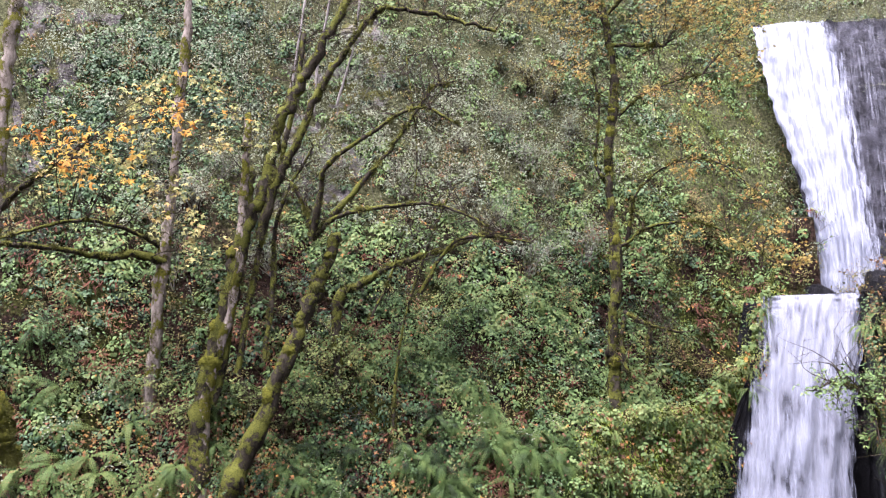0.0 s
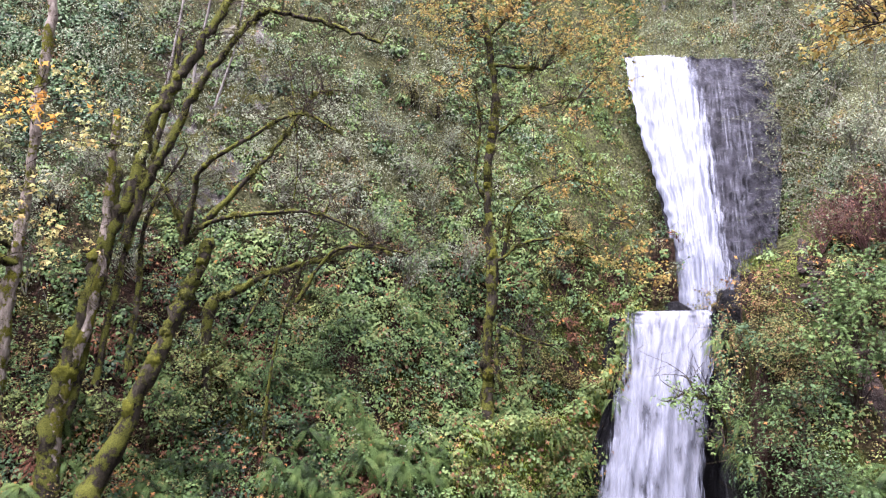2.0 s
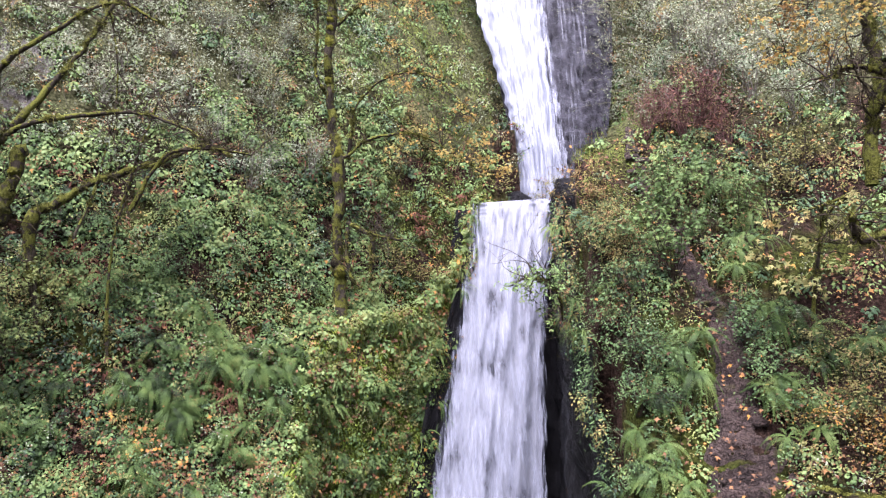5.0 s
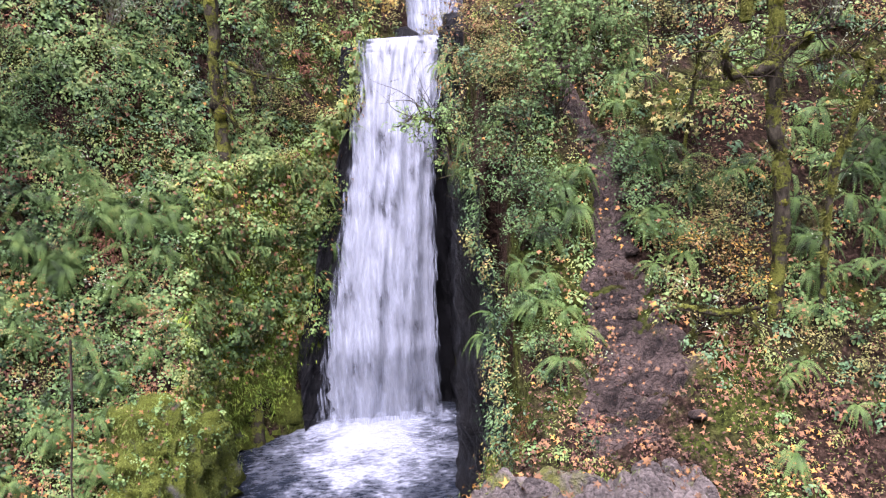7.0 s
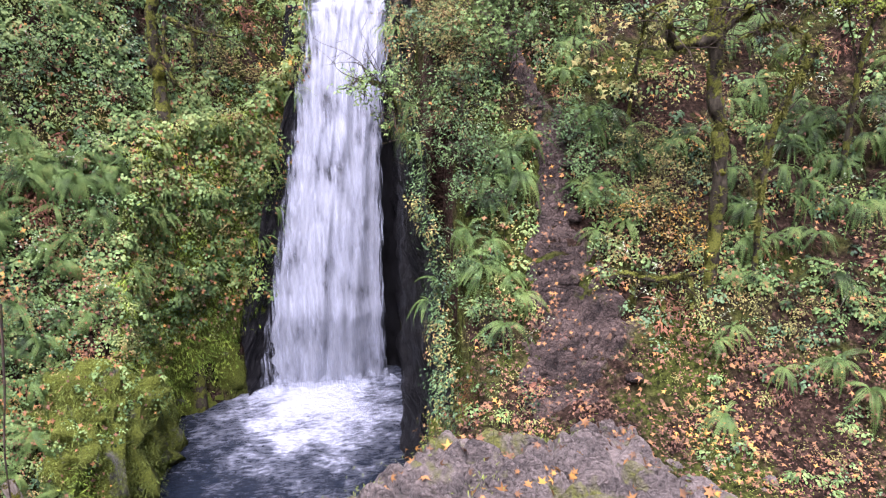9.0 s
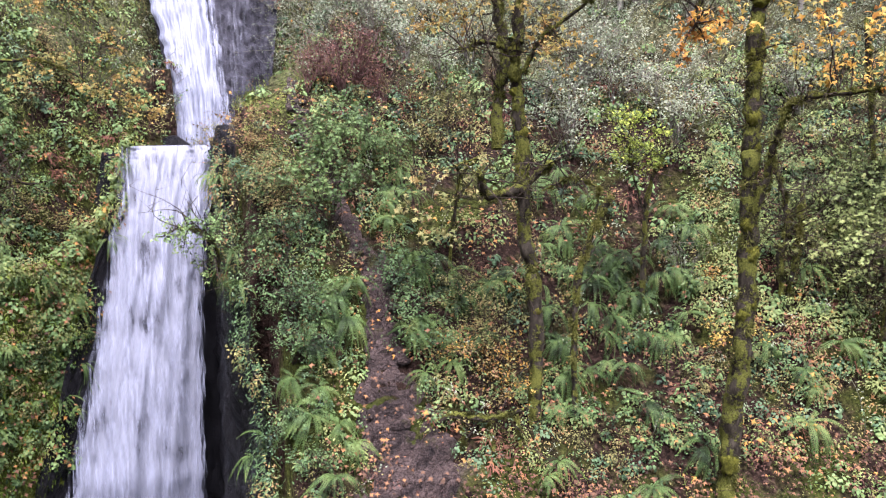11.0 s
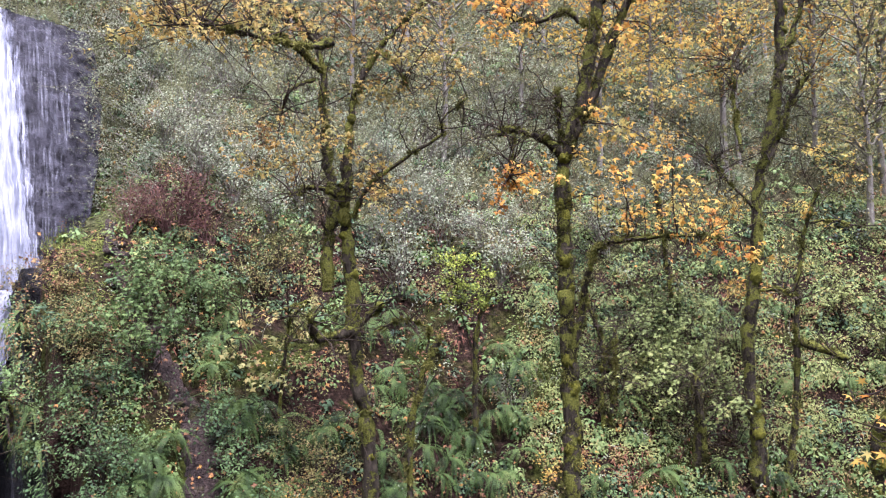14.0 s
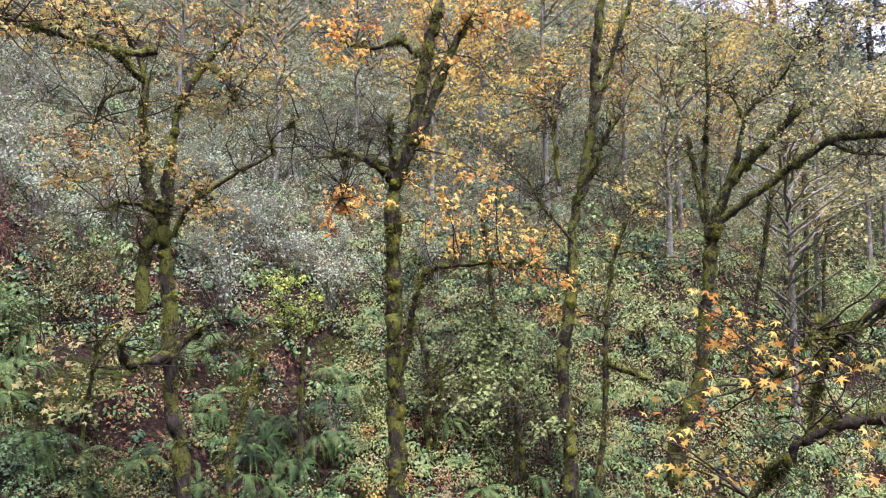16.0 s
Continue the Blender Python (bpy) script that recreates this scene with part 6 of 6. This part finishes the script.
tree("spreading maple with dark mossy limbs", [([(65.6, -12.1), (66.3, -8.2), (67.6, -4.5), (68.2, 0.1), (68.8, 5.9), (69.2, 8.0)], 0.22, 0.17, 0), ([(69.1, 7.8), (70.7, 11.2), (72.8, 13.1), (74.9, 15.3)], 0.15, 0.1, 0.3), ([(69.2, 7.6), (71.1, 9.1), (74.2, 11.3), (76.8, 13.0), (79.6, 13.1), (82.0, 13.5)], 0.15, 0.07, -0.8), ([(69.1, 8.2), (70.8, 12.4), (71.7, 15.6), (74.1, 17.7), (77.7, 22.4)], 0.09, 0.03, 0.5), ([(68.7, 8.0), (68.5, 11.8), (68.7, 13.8), (69.0, 17.5), (68.9, 21.5)], 0.07, 0.03, 0.2), ([(68.4, 7.8), (67.9, 11.4), (67.5, 14.3)], 0.05, 0.03, 0.5), ([(76.8, 13.0), (78.2, 12.1), (80.5, 11.6)], 0.07, 0.03, -0.8), ([(71.3, 15.2), (70.6, 16.9), (69.4, 17.8)], 0.05, 0.02, 0)],
     cloud([(66.6, 20.9), (68.3, 20.0), (70.4, 21.3), (72.8, 21.7), (74.6, 19.2), (76.7, 18.1), (78.8, 16.6), (80.6, 18.2), (78.3, 20.1), (71.4, 18.8), (73.3, 17.0), (75.9, 15.5), (78.7, 14.7), (80.4, 15.2), (67.4, 18.1), (69.2, 22.2), (75.0, 21.0), (65.8, 19.8), (66.0, 15.7), (68.5, 15.1), (72.0, 14.4), (74.3, 13.7), (76.7, 11.1), (79.1, 9.7), (73.1, 19.8), (76.8, 19.9), (80.7, 20.3), (70.6, 16.9), (72.0, 22.6), (66.7, 22.9), (79.7, 21.3), (75.8, 22.0)], -0.4, 0.8, 120), M_greengold, 0.115, M_mossbark, 1600, 70, leaf_label="yellow-green maple leaves")
tree("mossy maple reaching in with low drooping limbs", [([(83.6, -11.1), (84.4, -6.9), (85.4, -0.6), (86.1, 6.5)], 0.2, 0.15, 0), ([(85.0, -3.8), (82.2, -4.8), (79.9, -5.5), (76.6, -6.2), (74.1, -7.2), (72.8, -8.6), (70.3, -11.8)], 0.13, 0.05, -0.6), ([(85.9, 7.2), (82.8, 5.3), (80.4, 3.5), (77.6, 0.8), (75.8, -1.5), (74.6, -3.9), (74.1, -7.7)], 0.08, 0.03, -0.4), ([(80.1, 3.1), (77.9, 0.3), (76.2, -0.3), (74.3, -2.3), (73.1, -5.5)], 0.03, 0.01, -0.6), ([(75.8, -1.3), (75.2, 0.5), (74.4, -0.7), (71.7, -4.0)], 0.02, 0.01, -0.6)],
     cloud([(63.3, -10.5), (64.5, -8.6), (66.2, -7.0), (67.8, -6.5), (68.9, -8.4), (66.9, -9.7), (70.0, -9.1), (62.5, -7.5), (63.8, -6.6), (71.7, -4.4), (70.6, -2.4), (69.1, -0.8), (67.6, 1.7), (66.1, 2.6), (65.2, 0.9), (69.6, 0.9), (71.8, -1.6), (73.6, -2.3), (75.0, -3.1), (76.4, -2.3), (73.1, -4.7), (69.8, -4.0), (68.9, 2.6), (77.1, -2.6), (78.9, -1.4), (79.2, -7.7), (76.1, -9.1)], -0.6, 0.4, 10), M_autumn, 0.145, M_mossbark, 1500, 16, d=10.0, shape=MAPLE, leaf_label="large orange maple leaves")
tree("bright lime sapling with a dark leaning stem", [([(38.4, -5.0), (38.5, -2.5), (39.0, -0.4), (39.8, 1.0)], 0.07, 0.04, 0), ([(38.2, -3.4), (37.4, -0.8), (36.9, 1.3)], 0.03, 0.01, 0)], cloud([(35.7, 3.8), (36.7, 4.2), (38.0, 3.8), (36.4, 2.1), (38.1, 1.7), (38.9, 2.6), (37.3, 0.4), (38.9, 0.9), (36.1, 0.6), (38.6, -0.4)], -0.6, 0.45, 110), M_sapling, 0.085, moss=100, twigs=6, off=-1.6, shape=OVAL, leaf_label="fresh lime green leaves")
for pts, r in (([(48.0, -10.1), (47.8, -6.4), (48.0, -3.8), (47.2, -0.3)], 0.09), ([(48.4, -10.1), (48.7, -5.9), (48.9, -2.0)], 0.08), ([(70.9, -4.8), (71.9, 2.5), (73.2, 10.2)], 0.09), ([(74.8, -2.3), (75.1, 4.0), (75.4, 11.2)], 0.12), ([(75.9, -2.3), (76.2, 4.0), (76.6, 7.6)], 0.07), ([(54.4, -12.2), (54.6, -8.5), (54.3, -5.2)], 0.12), ([(54.8, -13.0), (54.9, -9.5), (54.6, -5.4)], 0.1), ([(53.4, -3.7), (52.7, 3.2), (51.9, 9.7)], 0.09), ([(68.6, 5.2), (68.8, 12.2), (69.2, 17.5)], 0.1), ([(49.4, 5.2), (47.5, 6.0), (47.6, 2.9)], 0.06)):
    tree("slim mossy trunk in the undergrowth", [(pts, r, r * 0.6, 0)], moss=300, twigs=12)
tree("mossy dead branches lying below the maple", [([(22.4, -20.8), (24.2, -19.7), (27.0, -19.9), (30.2, -18.9)], 0.07, 0.04, -0.4), ([(24.9, -19.7), (25.1, -21.6), (24.7, -22.4)], 0.05, 0.03, -0.4), ([(29.3, -19.8), (29.6, -21.8)], 0.05, 0.03, -0.4), ([(26.8, -19.9), (27.5, -22.3)], 0.04, 0.03, -0.4)], moss=700, twigs=4, base=False)
tree("bush overhanging the lower falls", [([(6.5, -8.5), (6.4, -6.8), (5.4, -5.5), (3.8, -5.2)], 0.04, 0.015, -0.5)], cloud([(3.4, -5.4), (4.6, -5.0), (4.1, -6.7), (5.8, -5.0), (5.8, -6.7), (2.6, -5.8), (6.6, -4.2), (7.0, -5.9), (5.3, -8.0)], -0.4, 0.4, 90), M_salal, 0.085, moss=40, twigs=6, shape=OVAL, d=17.0, base=False, leaf_label="small grey-green leaves")
tree("maple branch with yellow leaves high over the trail", [([(27.6, 19.9), (25.7, 19.5), (23.3, 19.7), (20.3, 20.2), (18.2, 20.3), (16.3, 20.2)], 0.05, 0.015, -0.5)], cloud([(14.0, 22.0), (15.9, 21.4), (17.5, 21.9), (18.5, 19.9), (15.5, 19.9), (20.3, 20.7), (14.4, 20.8), (13.5, 19.8), (22.4, 19.6), (11.5, 18.4), (21.1, 21.6)], -0.4, 0.5, 60), M_rustgold, 0.115, moss=300, twigs=12, d=12.0, base=False)


# ---- far woods ----
def far_tree(label, height, leaf, leaf_size, count, bark, conifer=False):
    ob = thing("tree", (0, 0, 0), label, "tree", "far trees on the hill")
    g = Geo()
    tube(g, curve_through([(0, 0, -0.6), (0.1, 0, height * 0.35), (-0.1, 0.1, height * 0.7), (0, 0, height)], 5), height * 0.016, 0.03, 8, 0.05)
    mesh_part("trunk", g.mesh("trunk", bark), ob)
    g, P = Geo(), []
    for i in range(46 if conifer else 34):
        z = height * RNG.uniform(0.3, 0.98)
        a = RNG.random() * 6.283
        r = (height - z) * 0.3 + 0.5 if conifer else height * 0.28 * math.sin(math.pi * min(1, (z / height - 0.2) / 0.9)) + 0.4
        end = np.array([math.cos(a) * r, math.sin(a) * r, z + (-0.25 * r if conifer else 0.55 * r)])
        line = curve_through([(0, 0, z), end * [0.5, 0.5, 0] + [0, 0, (z + end[2]) / 2 + 0.1 * r], end], 3)
        tube(g, line, 0.05, 0.012, 4, 0, 0.05)
        k = RNG.integers(1, len(line), count // 40)
        P.append(line[k] + RNG.normal(0, 0.35 if not conifer else 0.22, (len(k), 3)))
    tagged(mesh_part("limb_tangle", g.mesh("limb_tangle", M_twig if conifer else M_hazed_twig), ob), kind="stuff")
    P = np.concatenate(P)
    mesh_part("crown", leaf_mesh("crown", P, RNG.normal(0, 0.6, (len(P), 3)) + [0, 0, 0.8], leaf_size * RNG.uniform(0.6, 1.4, len(P)), leaf, OVAL), ob)["kind"] = "stuff"
    return ob


# the firs' haze is in the needle colour, there is no mist
F_fir = far_tree("tall fir on the far slope, haze painted into its needles", 16, M_hazed_needle, 0.3, 3200, M_twig, True)
F_pale = far_tree("half-bare alder on the far slope, paled with painted haze", 9, M_hazed_leaf, 0.16, 1500, M_hazed_twig)
F_gold = far_tree("golden maple on the far slope", 9, M_gold, 0.2, 2300, M_hazed_twig)
F_yellow = far_tree("yellow-green maple on the far slope", 9, M_greengold, 0.17, 1900, M_hazed_twig)
F_gray = far_tree("thin grey alder on the far slope", 8, M_olive, 0.14, 900, M_hazed_twig)
for kind, places in (
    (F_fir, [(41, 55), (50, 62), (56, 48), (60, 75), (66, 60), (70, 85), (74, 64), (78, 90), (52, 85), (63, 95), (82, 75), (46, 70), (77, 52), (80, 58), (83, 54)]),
    (F_pale, [(22, 34), (27, 38), (33, 31), (38, 36), (44, 33), (49, 40), (54, 34), (60, 38), (66, 44), (72, 40), (78, 48), (30, 46), (41, 45), (57, 55), (69, 58), (75, 60), (14, 38), (80, 40)]),
    (F_gold, [(48, 27), (52, 30), (63, 33), (70, 36), (50, 44), (73, 47)]),
    (F_yellow, [(79, 38), (81, 43), (57, 29), (66, 30), (76, 32), (54, 36), (61, 44), (3, 39), (45, 40)]),
    (F_gray, [(24, 30), (29, 27), (36, 26), (42, 28), (58, 30), (67, 32), (74, 27), (8, 38), (11, 40), (-4, 38), (-8, 36)]),
):
    for i, (az, d) in enumerate(places):
        p = spot(az, 0, d)
        k = random.uniform(0.75, 1.2)
        m = Matrix.Translation((p.x, p.y, float(ground_height(p.x, p.y)))) @ pose(0, 0, 0, 0, 0, random.uniform(0, 360)) @ Matrix.Diagonal((k, k, k, 1))
        o = kind if i == 0 else copy_thing(kind, Matrix.Identity(4))
        o.matrix_basis = m

# ---- loose wood by the pool ----
log = Geo()
tube(log, curve_through([spot(*p, 17.6) for p in [(-24.3, -30.8), (-23.7, -32.8), (-23.1, -34.9)]], 4), 0.16, 0.13, 10, 0.05)
tagged(new("log", log.mesh("log", M_bark)), "weathered grey log lying on the leaf-strewn bank", "log")
stick = Geo()
tube(stick, curve_through([spot(*p, 17.2) for p in [(-22.4, -19.1), (-23.2, -24.6), (-24.1, -29.1), (-24.4, -33.7)]], 4), 0.03, 0.02, 6, 0.05)
tagged(new("stick", stick.mesh("stick", M_twig)), "thin dark dead stick leaning on the bank", "stick")
